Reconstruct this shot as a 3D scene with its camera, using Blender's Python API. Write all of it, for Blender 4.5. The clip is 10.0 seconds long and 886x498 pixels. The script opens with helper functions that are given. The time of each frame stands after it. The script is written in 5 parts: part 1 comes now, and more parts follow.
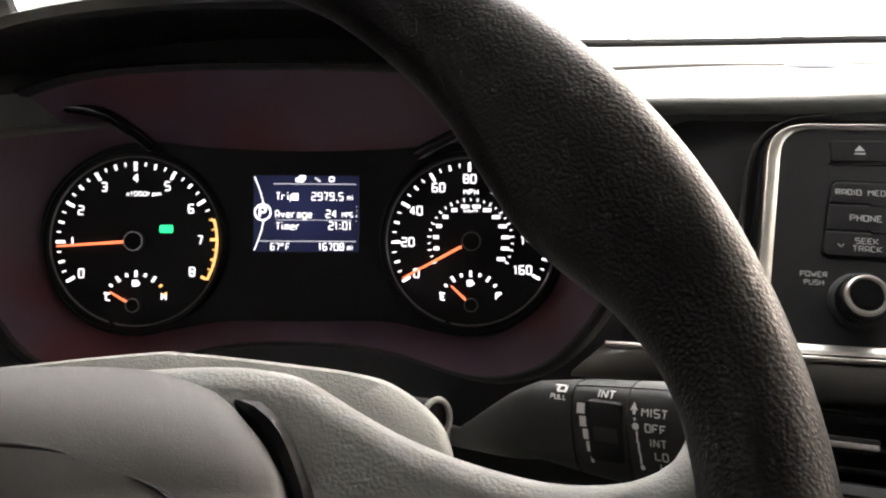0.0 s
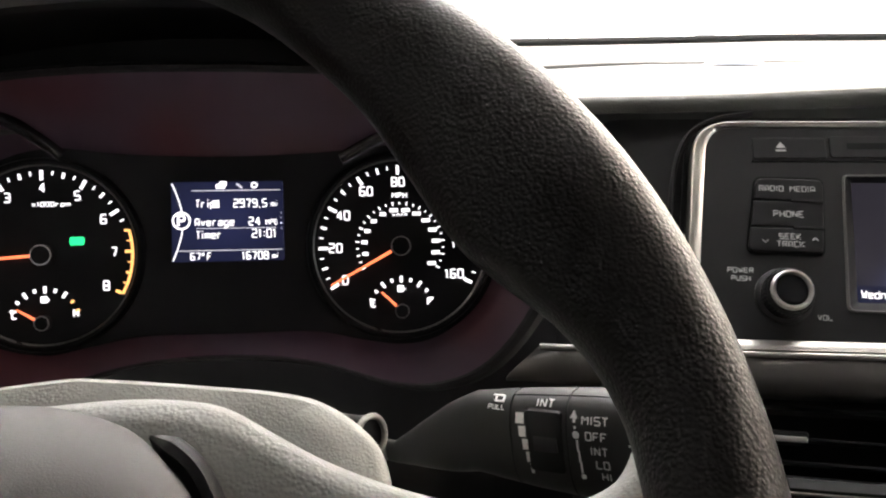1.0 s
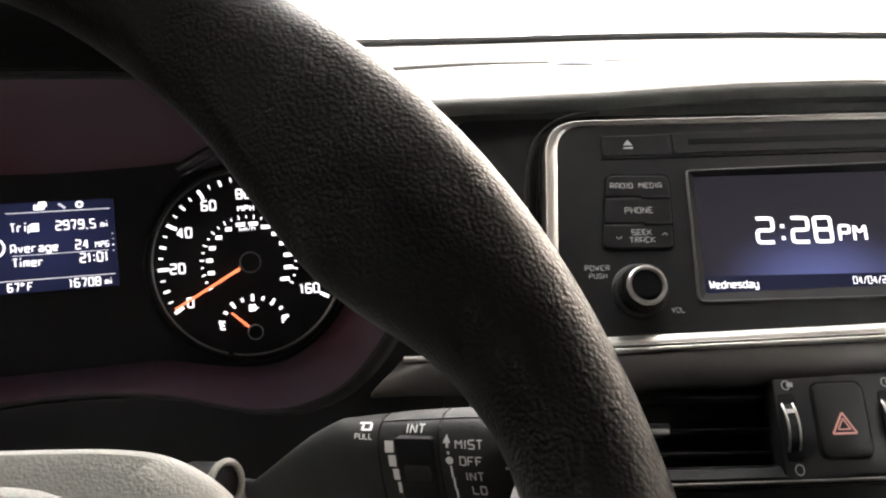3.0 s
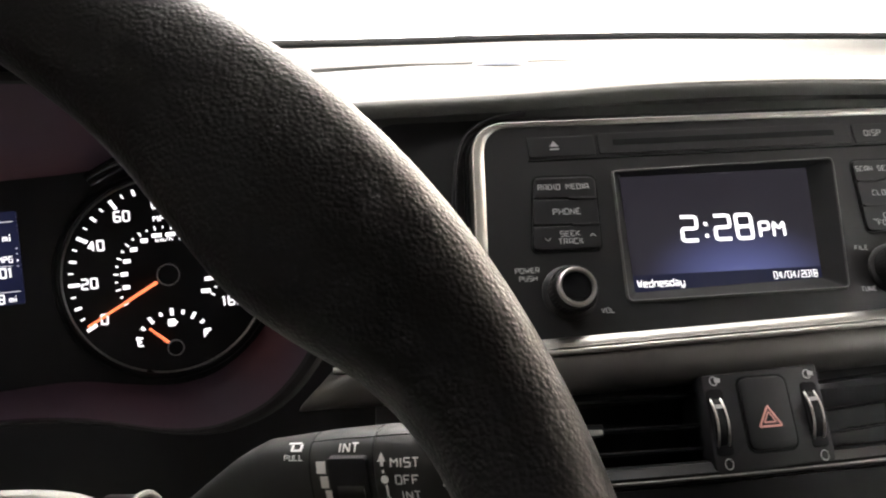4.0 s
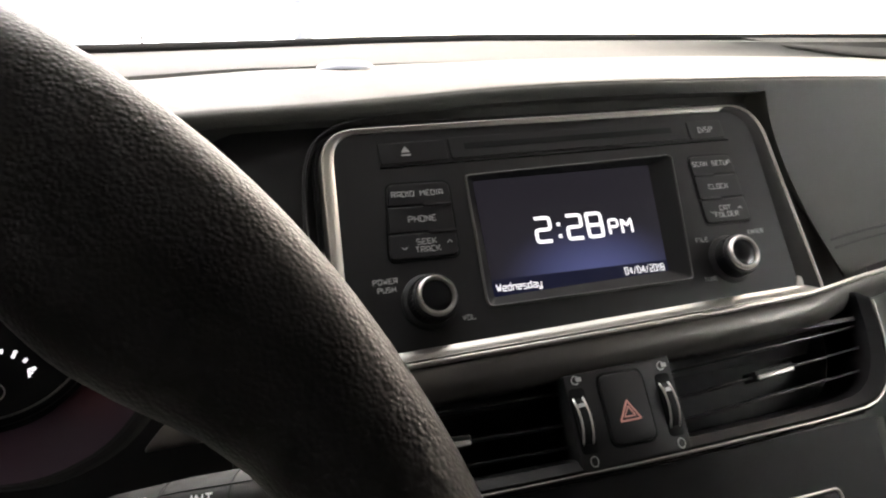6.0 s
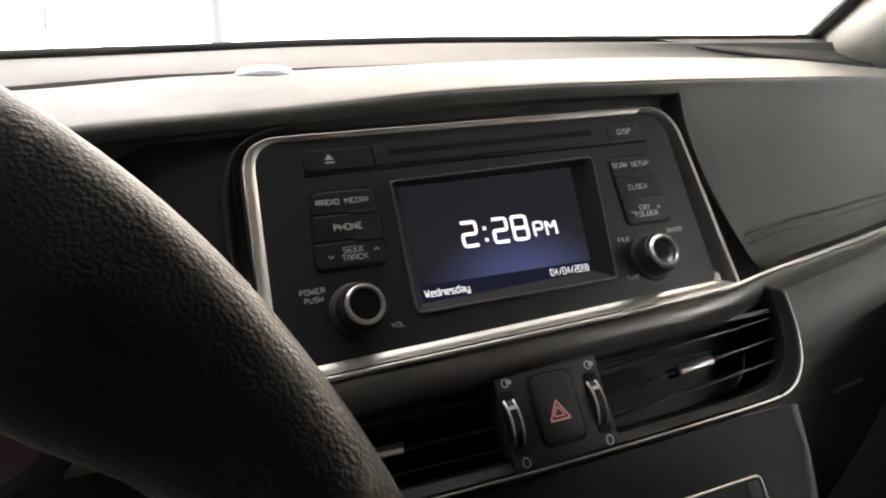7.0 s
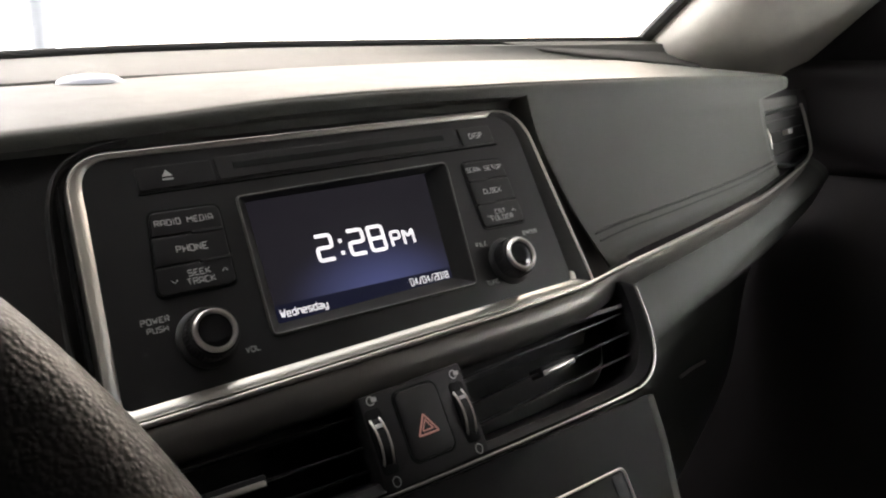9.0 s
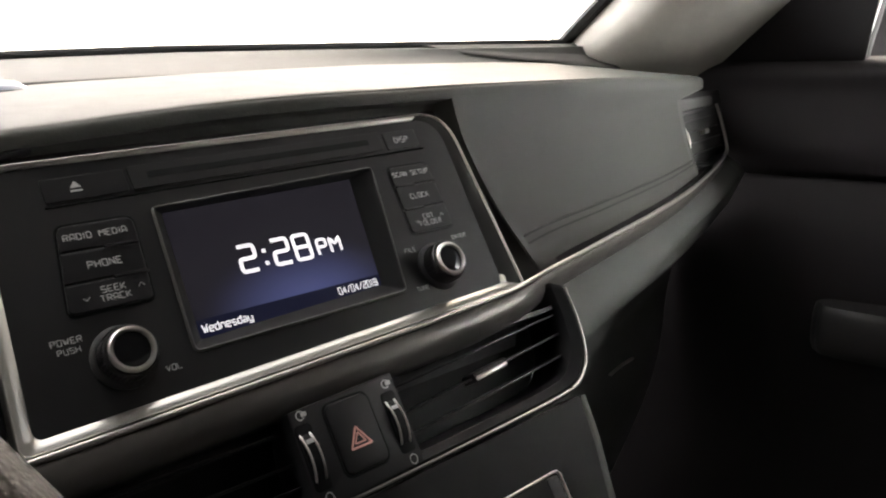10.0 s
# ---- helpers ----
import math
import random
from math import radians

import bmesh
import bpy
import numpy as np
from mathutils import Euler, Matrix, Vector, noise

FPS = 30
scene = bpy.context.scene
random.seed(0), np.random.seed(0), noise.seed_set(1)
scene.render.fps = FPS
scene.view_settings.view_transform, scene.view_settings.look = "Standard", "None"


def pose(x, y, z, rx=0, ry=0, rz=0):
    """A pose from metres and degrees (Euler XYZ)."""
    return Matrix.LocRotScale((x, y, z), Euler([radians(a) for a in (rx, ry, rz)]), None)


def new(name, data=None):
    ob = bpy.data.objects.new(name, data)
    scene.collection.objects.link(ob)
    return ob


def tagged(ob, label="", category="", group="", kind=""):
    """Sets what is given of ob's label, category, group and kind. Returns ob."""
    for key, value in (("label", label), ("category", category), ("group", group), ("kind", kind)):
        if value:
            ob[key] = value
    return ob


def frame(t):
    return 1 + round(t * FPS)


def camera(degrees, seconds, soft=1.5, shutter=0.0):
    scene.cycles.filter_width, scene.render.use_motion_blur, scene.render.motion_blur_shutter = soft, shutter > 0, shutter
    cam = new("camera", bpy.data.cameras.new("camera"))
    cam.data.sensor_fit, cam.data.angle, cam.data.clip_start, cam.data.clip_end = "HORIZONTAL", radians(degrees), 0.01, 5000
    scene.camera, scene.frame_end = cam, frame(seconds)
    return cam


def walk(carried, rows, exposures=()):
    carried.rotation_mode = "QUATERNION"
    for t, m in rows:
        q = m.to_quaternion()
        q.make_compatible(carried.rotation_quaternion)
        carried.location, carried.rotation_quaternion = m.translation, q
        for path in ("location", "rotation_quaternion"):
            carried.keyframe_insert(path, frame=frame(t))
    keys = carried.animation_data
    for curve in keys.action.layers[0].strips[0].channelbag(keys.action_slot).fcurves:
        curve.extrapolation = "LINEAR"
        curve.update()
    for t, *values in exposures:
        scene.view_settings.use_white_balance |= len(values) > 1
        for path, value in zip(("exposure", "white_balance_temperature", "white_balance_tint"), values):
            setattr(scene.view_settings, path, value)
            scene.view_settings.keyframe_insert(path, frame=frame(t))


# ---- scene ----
cam = camera(58.13, 10.0, soft=2.1, shutter=0.3)
PATH = [
    (0, pose(-0.00005, 0.00001, 1.15001, 74.892, -0.554, -0.952)),
    (0.5, pose(0.00037, 0.00668, 1.14968, 74.929, -0.490, -3.570)),
    (1, pose(-0.00059, 0.01232, 1.15028, 74.875, -0.436, -6.338)),
    (1.5, pose(-0.00070, 0.01690, 1.15098, 74.849, -0.385, -9.100)),
    (2, pose(-0.00051, 0.02171, 1.15115, 74.877, -0.327, -11.842)),
    (2.5, pose(0.00116, 0.02838, 1.15051, 74.934, -0.224, -14.502)),
    (4, pose(0.00443, 0.04357, 1.15111, 74.985, -0.093, -22.701)),
    (4.5, pose(0.00663, 0.05012, 1.15008, 75.082, -0.069, -25.460)),
    (5, pose(0.00788, 0.05335, 1.15067, 75.113, 0.049, -28.235)),
    (5.5, pose(0.01010, 0.05813, 1.15064, 75.129, 0.057, -30.958)),
    (7, pose(0.01265, 0.06250, 1.15510, 75.076, 0.341, -39.172)),
    (7.5, pose(0.01500, 0.06520, 1.15608, 75.050, 0.434, -41.827)),
    (8, pose(0.01755, 0.06816, 1.15600, 75.124, 0.517, -44.497)),
    (8.5, pose(0.02070, 0.07160, 1.15668, 75.088, 0.559, -47.216)),
    (9, pose(0.02417, 0.07530, 1.15643, 75.146, 0.653, -49.916)),
    (9.5, pose(0.02749, 0.07870, 1.15602, 75.240, 0.711, -52.645)),
    (10, pose(0.03093, 0.08158, 1.15519, 75.371, 0.874, -55.368)),
]
EXPOSURE = [(0, 0.85), (2.5, 0.9), (4.5, 0.62), (5.5, 0.4), (7, 0.0), (10, -0.05)]
walk(cam, PATH, EXPOSURE)

# ---------------------------------------------------------------- world and light
world = bpy.data.worlds.new("world")
scene.world = world
world.use_nodes = True
wn = world.node_tree.nodes["Background"]
wn.inputs[1].default_value = 1.0
wt = world.node_tree
w_tc, w_sep, w_ramp = wt.nodes.new("ShaderNodeTexCoord"), wt.nodes.new("ShaderNodeSeparateXYZ"), wt.nodes.new("ShaderNodeValToRGB")
wt.links.new(w_tc.outputs["Generated"], w_sep.inputs[0])
wt.links.new(w_sep.outputs["Z"], w_ramp.inputs[0])
wt.links.new(w_ramp.outputs[0], wn.inputs[0])
# pale overcast sky, brighter overhead
w_ramp.color_ramp.elements[0].position, w_ramp.color_ramp.elements[0].color = 0.0, (0.2, 0.2, 0.205, 1)
w_ramp.color_ramp.elements[1].position, w_ramp.color_ramp.elements[1].color = 0.75, (1.9, 1.87, 1.84, 1)
scene.view_settings.exposure = 0.0


# ---------------------------------------------------------------- materials
def material(name, color, rough=0.5, metal=0.0, spec=0.5, grain=0.0, scale=900.0, cells=False, mottle=0.15, rough_var=0.08,
             emit=None, strength=0.0, coat=0.0):
    """A surface with fine relief at a real-world grain and a soft mottling."""
    m = bpy.data.materials.new(name)
    m.use_nodes = True
    nt = m.node_tree
    b = nt.nodes["Principled BSDF"]
    b.inputs["Base Color"].default_value = (*color, 1)
    b.inputs["Roughness"].default_value = rough
    b.inputs["Metallic"].default_value = metal
    b.inputs["Specular IOR Level"].default_value = spec
    b.inputs["Coat Weight"].default_value = coat
    tc = nt.nodes.new("ShaderNodeTexCoord")
    if emit:
        b.inputs["Emission Color"].default_value = (*emit, 1)
        b.inputs["Emission Strength"].default_value = strength
    if mottle:
        n = nt.nodes.new("ShaderNodeTexNoise")
        n.inputs["Scale"].default_value = 38.0
        n.inputs["Detail"].default_value = 5.0
        nt.links.new(tc.outputs["Object"], n.inputs["Vector"])
        mix = nt.nodes.new("ShaderNodeMix")
        mix.data_type = "RGBA"
        mix.inputs[6].default_value = (*[c * (1 - mottle) for c in color], 1)
        mix.inputs[7].default_value = (*[min(1, c * (1 + mottle)) for c in color], 1)
        nt.links.new(n.outputs["Fac"], mix.inputs[0])
        nt.links.new(mix.outputs[2], b.inputs["Base Color"])
        r = nt.nodes.new("ShaderNodeMapRange")
        r.inputs["To Min"].default_value = max(0.02, rough - rough_var)
        r.inputs["To Max"].default_value = min(1, rough + rough_var)
        nt.links.new(n.outputs["Fac"], r.inputs["Value"])
        nt.links.new(r.outputs["Result"], b.inputs["Roughness"])
    if grain:
        v = nt.nodes.new("ShaderNodeTexVoronoi" if cells else "ShaderNodeTexNoise")
        v.inputs["Scale"].default_value = scale
        nt.links.new(tc.outputs["Object"], v.inputs["Vector"])
        if cells:
            v.feature = "SMOOTH_F1"
            v.inputs["Smoothness"].default_value = 0.6
            w = nt.nodes.new("ShaderNodeTexNoise")
            w.inputs["Scale"].default_value = scale * 0.35
            w.inputs["Detail"].default_value = 2.0
            wadd = nt.nodes.new("ShaderNodeVectorMath")
            wadd.operation = "MULTIPLY_ADD"
            wadd.inputs[1].default_value = (0.0007, 0.0007, 0.0007)
            nt.links.new(tc.outputs["Object"], w.inputs["Vector"])
            nt.links.new(w.outputs["Color"], wadd.inputs[0])
            nt.links.new(tc.outputs["Object"], wadd.inputs[2])
            nt.links.new(wadd.outputs[0], v.inputs["Vector"])
        bump = nt.nodes.new("ShaderNodeBump")
        bump.inputs["Strength"].default_value = min(1.0, grain)
        bump.inputs["Distance"].default_value = 0.0004
        bump.invert = cells
        nt.links.new(v.outputs["Distance" if cells else "Fac"], bump.inputs["Height"])
        nt.links.new(bump.outputs["Normal"], b.inputs["Normal"])
    return m


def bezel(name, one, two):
    """Semi-gloss plastic, reflections painted in as clouds of two tones."""
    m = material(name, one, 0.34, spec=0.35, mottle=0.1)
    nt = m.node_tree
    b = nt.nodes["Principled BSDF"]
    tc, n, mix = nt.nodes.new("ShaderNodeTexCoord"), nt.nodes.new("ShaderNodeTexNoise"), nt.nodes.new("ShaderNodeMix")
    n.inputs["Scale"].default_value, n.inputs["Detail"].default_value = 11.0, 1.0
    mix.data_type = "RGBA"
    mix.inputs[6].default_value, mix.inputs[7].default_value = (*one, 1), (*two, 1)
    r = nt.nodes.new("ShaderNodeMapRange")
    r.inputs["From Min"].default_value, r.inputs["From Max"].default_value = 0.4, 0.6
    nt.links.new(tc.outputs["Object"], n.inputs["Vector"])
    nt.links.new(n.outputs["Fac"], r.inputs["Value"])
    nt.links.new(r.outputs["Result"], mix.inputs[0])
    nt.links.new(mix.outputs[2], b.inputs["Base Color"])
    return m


M_PAD = material("soft_dash_pad", (0.061, 0.0625, 0.0575), 0.5, spec=0.15, grain=0.35, scale=800, cells=True)
M_DASH = material("grained_black_plastic", (0.02, 0.0195, 0.020), 0.6, spec=0.3, grain=0.3, scale=1300, cells=True)
M_VINYL = material("stitched_vinyl", (0.088, 0.088, 0.083), 0.6, spec=0.3, grain=0.25, scale=1000, cells=True)
M_LEATHER = material("wheel_leather", (0.0065, 0.006, 0.0058), 0.45, grain=0.45, scale=1000, cells=True, spec=0.22)
M_HUB = material("hub_plastic", (0.042, 0.041, 0.038), 0.6, spec=0.3, grain=0.12, scale=2300, cells=True)
M_SPOKE = material("grained_spoke_plastic", (0.20, 0.203, 0.190), 0.6, spec=0.35, grain=0.45, scale=1050, cells=True)
M_BLACK = material("matte_black_plastic", (0.011, 0.011, 0.012), 0.45, spec=0.4, mottle=0.1, rough_var=0.04)
M_FACE = material("radio_face_plastic", (0.009, 0.009, 0.0098), 0.46, spec=0.42, mottle=0.1, rough_var=0.03)
M_KEY = material("radio_key_plastic", (0.010, 0.010, 0.011), 0.33, spec=0.5, mottle=0.08, rough_var=0.03)
M_BUTTON = material("button_plastic", (0.010, 0.010, 0.011), 0.38, spec=0.28, mottle=0.1, rough_var=0.03)
M_GLOSS = material("gloss_black_plastic", (0.01, 0.01, 0.011), 0.16, mottle=0.05, rough_var=0.03)
M_CHROME = material("satin_chrome", (0.76, 0.74, 0.7), 0.3, metal=1.0, mottle=0.03, rough_var=0.02)
M_BRUSHED = material("soft_satin_metal", (0.62, 0.6, 0.565), 0.38, metal=1.0, mottle=0.04, rough_var=0.03)
M_STALK = material("satin_stalk_plastic", (0.0125, 0.013, 0.0125), 0.5, spec=0.36, mottle=0.1, rough_var=0.03)
M_GLOVE = material("glove_box_vinyl", (0.080, 0.085, 0.079), 0.55, spec=0.35, grain=0.25, scale=1000, cells=True)
M_GRILLE = material("speaker_cloth", (0.095, 0.092, 0.087), 0.75, spec=0.2, grain=0.5, scale=1600)
M_SLOPE = material("chrome_slope_darkened", (0.016, 0.0155, 0.015), 0.42, spec=0.3, mottle=0.06)
M_EDGE = material("edge_paled_for_highlight", (0.06, 0.06, 0.058), 0.4, mottle=0.06)
M_RECESS = material("screen_recess_plastic", (0.010, 0.010, 0.011), 0.5, spec=0.25, mottle=0.1, rough_var=0.03)
M_SILVER = material("dark_metallic_trim", (0.16, 0.152, 0.142), 0.36, metal=0.75, grain=0.05, scale=3000, mottle=0.08)
M_SATIN = material("dimmed_chrome_edge", (0.3, 0.29, 0.27), 0.3, metal=1.0, mottle=0.05)
M_RING = material("thin_bright_ring", (0.45, 0.44, 0.43), 0.3, metal=1.0, mottle=0.05)
# Red and mauve stand in for what the glossy bezel reflects.
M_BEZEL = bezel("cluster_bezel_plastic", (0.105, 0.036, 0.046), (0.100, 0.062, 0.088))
M_CONSOLE = material("satin_console_plastic", (0.006, 0.006, 0.0065), 0.5, spec=0.18, mottle=0.1, rough_var=0.03)
M_DIAL = material("matte_black_recess", (0.006, 0.006, 0.007), 0.5, spec=0.15, mottle=0.0)
M_GAUGE = material("dial_face_black", (0.010, 0.0095, 0.0115), 0.5, spec=0.18, mottle=0.1)
M_SLAT = material("vent_slat_plastic", (0.008, 0.008, 0.009), 0.32, spec=0.3, mottle=0.05, rough_var=0.03)
M_PRINT = material("printed_grey_lettering", (0.56, 0.56, 0.56), 0.6, mottle=0.0)
M_PRINTW = material("printed_white_lettering", (0.72, 0.72, 0.72), 0.6, mottle=0.0)
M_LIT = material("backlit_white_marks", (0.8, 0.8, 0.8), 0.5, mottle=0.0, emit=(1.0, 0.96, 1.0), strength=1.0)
M_LITDIM = material("dim_white_marks", (0.7, 0.7, 0.7), 0.5, mottle=0.0, emit=(0.95, 0.92, 1.0), strength=0.45)
M_NEEDLE = material("lit_orange_needle", (0.9, 0.25, 0.05), 0.4, mottle=0.0, emit=(1.0, 0.2, 0.085), strength=1.15)
M_AMBER = material("lit_amber_arc", (0.9, 0.5, 0.15), 0.4, mottle=0.0, emit=(1.0, 0.50, 0.16), strength=0.9)
M_GREEN = material("lit_green_lamp", (0.05, 0.8, 0.3), 0.4, mottle=0.0, emit=(0.02, 0.85, 0.25), strength=0.9)
# The triangle print also gives off a faint glow.
M_HAZARD = material("hazard_red_glowing_print", (0.5, 0.24, 0.21), 0.5, mottle=0.0, emit=(0.6, 0.25, 0.21), strength=0.16)
M_STITCH = material("stitch_thread", (0.02, 0.02, 0.02), 0.8, mottle=0.1)
M_PILLAR = material("woven_pillar_trim", (0.78, 0.76, 0.70), 0.85, grain=0.5, scale=1500)
M_RUBBER = material("rubber_seal", (0.02, 0.02, 0.02), 0.7, grain=0.2, scale=1500)
M_DOOR = material("door_vinyl", (0.021, 0.0188, 0.0205), 0.58, spec=0.25, grain=0.25, scale=1000, cells=True)
M_ARM = material("armrest_vinyl", (0.020, 0.0195, 0.0195), 0.45, spec=0.35, grain=0.25, scale=1000, cells=True)
M_CARPET = material("dark_carpet", (0.035, 0.034, 0.034), 0.95, grain=0.8, scale=900)
M_HEADLINER = material("headliner_fabric", (0.1, 0.097, 0.092), 0.9, grain=0.4, scale=1400)
M_POST = material("painted_steel_post", (0.46, 0.49, 0.54), 0.5)
M_CONCRETE = material("garage_concrete", (0.2, 0.2, 0.195), 0.8, grain=0.4, scale=50)
M_DARKWALL = material("dim_garage_wall", (0.03, 0.028, 0.03), 0.8, grain=0.2, scale=60)
M_CABLE = material("grey_cable", (0.25, 0.25, 0.26), 0.6, mottle=0.0)
M_WHITE = material("bright_washed_out_daylight", (0.9, 0.9, 0.9), 0.9, mottle=0.0, emit=(1.0, 0.95, 0.93), strength=8.8)
M_SIDE = material("side_glow_panel", (0.9, 0.9, 0.9), 0.9, mottle=0.0, emit=(1.0, 0.82, 0.66), strength=8.0)
M_REAR = material("rear_glow_panel", (0.9, 0.9, 0.9), 0.9, mottle=0.0, emit=(1.0, 0.98, 0.94), strength=40.0)
M_WHITE2 = material("bright_white_daylight", (0.9, 0.9, 0.9), 0.9, mottle=0.0, emit=(1.0, 0.89, 0.78), strength=7.0)
M_SENSOR = material("milky_blue_sensor_lens", (0.32, 0.35, 0.43), 0.25, mottle=0.02)


def lcd(name, low, high, strength, spot, size):
    """A lit display, glowing in colour low round a spot and high away from it."""
    m = bpy.data.materials.new(name)
    m.use_nodes = True
    nt = m.node_tree
    b = nt.nodes["Principled BSDF"]
    b.inputs["Base Color"].default_value = (0.01, 0.01, 0.012, 1)
    b.inputs["Roughness"].default_value = 0.3
    b.inputs["Specular IOR Level"].default_value = 0.12
    tc, off, far = nt.nodes.new("ShaderNodeTexCoord"), nt.nodes.new("ShaderNodeVectorMath"), nt.nodes.new("ShaderNodeVectorMath")
    off.operation, far.operation = "MULTIPLY_ADD", "LENGTH"
    off.inputs[1].default_value = (1 / size[0], 1 / size[1], 0)
    off.inputs[2].default_value = (-spot[0] / size[0], -spot[1] / size[1], 0)
    nt.links.new(tc.outputs["Object"], off.inputs[0])
    nt.links.new(off.outputs[0], far.inputs[0])
    mr = nt.nodes.new("ShaderNodeMapRange")
    mr.interpolation_type = "SMOOTHSTEP"
    nt.links.new(far.outputs["Value"], mr.inputs["Value"])
    mix = nt.nodes.new("ShaderNodeMix")
    mix.data_type = "RGBA"
    mix.inputs[6].default_value, mix.inputs[7].default_value = (*low, 1), (*high, 1)
    nt.links.new(mr.outputs["Result"], mix.inputs[0])
    nt.links.new(mix.outputs[2], b.inputs["Emission Color"])
    b.inputs["Emission Strength"].default_value = strength
    return m


M_LCD = lcd("radio_display_glow", (0.072, 0.082, 0.205), (0.014, 0.0125, 0.0165), 1.0, (0.008, -0.034), (0.075, 0.046))
M_TFT = lcd("trip_display_glow", (0.012, 0.014, 0.042), (0.006, 0.007, 0.020), 1.0, (0.0, 0.02), (0.05, 0.04))

M_GLASS = bpy.data.materials.new("clear_glass")
M_GLASS.use_nodes = True
gb = M_GLASS.node_tree.nodes["Principled BSDF"]
gb.inputs["Transmission Weight"].default_value = 1.0
gb.inputs["Roughness"].default_value = 0.0
gb.inputs["IOR"].default_value = 1.02


# ---------------------------------------------------------------- mesh helpers
def thing(name, m, label, category, group="", kind=""):
    ob = new(name)
    ob.empty_display_size = 0.02
    ob.matrix_world = m
    return tagged(ob, label, category, group, kind)


def part(name, bm, mat, parent=None, label="", smooth=True, m=None):
    if smooth:
        for f in bm.faces:
            f.smooth = True
    me = bpy.data.meshes.new(name)
    bm.to_mesh(me)
    bm.free()
    me.materials.append(mat)
    if smooth:
        me.set_sharp_from_angle(angle=radians(38))
    ob = new(name, me)
    if parent:
        ob.parent = parent
    if m is not None:
        ob.matrix_local = m
    if label:
        tagged(ob, label)
    return ob


def spline(pts, n=8, closed=False):
    """A smooth line through points of any dimension."""
    p = [np.array(q, float) for q in pts]
    k = len(p)
    out = []
    for i in range(k if closed else k - 1):
        a = p[(i - 1) % k] if closed or i else 2 * p[0] - p[1]
        b, c = p[i], p[(i + 1) % k]
        d = p[(i + 2) % k] if closed or i + 2 < k else 2 * p[-1] - p[-2]
        for j in range(n):
            t = j / n
            out.append(0.5 * ((2 * b) + (c - a) * t + (2 * a - 5 * b + 4 * c - d) * t * t + (3 * b - a - 3 * c + d) * t ** 3))
    if not closed:
        out.append(p[-1])
    return out


def loft(rings, closed=True, caps=False, bm=None):
    """Skin over rows of equally many points."""
    bm = bm or bmesh.new()
    vs = [[bm.verts.new(tuple(q)) for q in r] for r in rings]
    n = len(vs[0])
    for a, b in zip(vs, vs[1:]):
        for i in range(n if closed else n - 1):
            j = (i + 1) % n
            bm.faces.new((a[i], a[j], b[j], b[i]))
    if caps:
        bm.faces.new(list(reversed(vs[0])))
        bm.faces.new(vs[-1])
    return bm


def fix(bm):
    bmesh.ops.recalc_face_normals(bm, faces=bm.faces)
    return bm


def rrect(x0, x1, y0, y1, r, n=5):
    pts = []
    for cx, cy, a in ((x1 - r, y1 - r, 0), (x0 + r, y1 - r, 90), (x0 + r, y0 + r, 180), (x1 - r, y0 + r, 270)):
        for i in range(n + 1):
            t = radians(a + 90 * i / n)
            pts.append((cx + r * math.cos(t), cy + r * math.sin(t)))
    return pts


def inset(pts, d):
    """Moves a closed outline (counter-clockwise) inwards by d."""
    k = len(pts)
    p = [np.array(q[:2], float) for q in pts]
    out = []
    for i in range(k):
        e1, e2 = p[i] - p[i - 1], p[(i + 1) % k] - p[i]
        if np.linalg.norm(e1) < 1e-9:
            e1 = e2
        if np.linalg.norm(e2) < 1e-9:
            e2 = e1
        n1 = np.array([-e1[1], e1[0]]) / np.linalg.norm(e1)
        n2 = np.array([-e2[1], e2[0]]) / np.linalg.norm(e2)
        nn = n1 + n2
        nn = nn / max(np.linalg.norm(nn), 1e-9)
        out.append(tuple(p[i] + d / max(0.5, float(nn @ n1)) * nn))
    return out


def slab(pts, z0, z1, bevel=0.0, bm=None):
    """A plate with the outline pts from z0 to z1, its front edge rounded."""
    rings = [[(x, y, z0) for x, y in pts]]
    if bevel:
        rings.append([(x, y, z1 - bevel) for x, y in pts])
        rings.append([(x, y, z1 - 0.3 * bevel) for x, y in inset(pts, 0.3 * bevel)])
        rings.append([(x, y, z1) for x, y in inset(pts, bevel)])
    else:
        rings.append([(x, y, z1) for x, y in pts])
    return fix(loft(rings, caps=True, bm=bm))


def frame_ring(outer, inner, z0, z1, round_=0.0):
    """A frame between two outlines with equally many points."""
    o2, i2 = inset(outer, round_), inset(inner, -round_)
    rows = [[(x, y, z0) for x, y in outer], [(x, y, z1 - round_) for x, y in outer], [(x, y, z1) for x, y in o2],
            [(x, y, z1) for x, y in i2], [(x, y, z1 - round_) for x, y in inner], [(x, y, z0) for x, y in inner]]
    return fix(loft(rows + [rows[0]]))


def box(x0, x1, y0, y1, z0, z1, bevel=0.0, bm=None):
    own = bm or bmesh.new()
    r = bmesh.ops.create_cube(own, size=1)
    for v in r["verts"]:
        v.co = ((x0 + x1) / 2 + v.co.x * (x1 - x0), (y0 + y1) / 2 + v.co.y * (y1 - y0), (z0 + z1) / 2 + v.co.z * (z1 - z0))
    if bevel:
        bmesh.ops.bevel(own, geom=list({e for v in r["verts"] for e in v.link_edges}), offset=bevel, segments=3, profile=0.5, affect="EDGES")
    return own


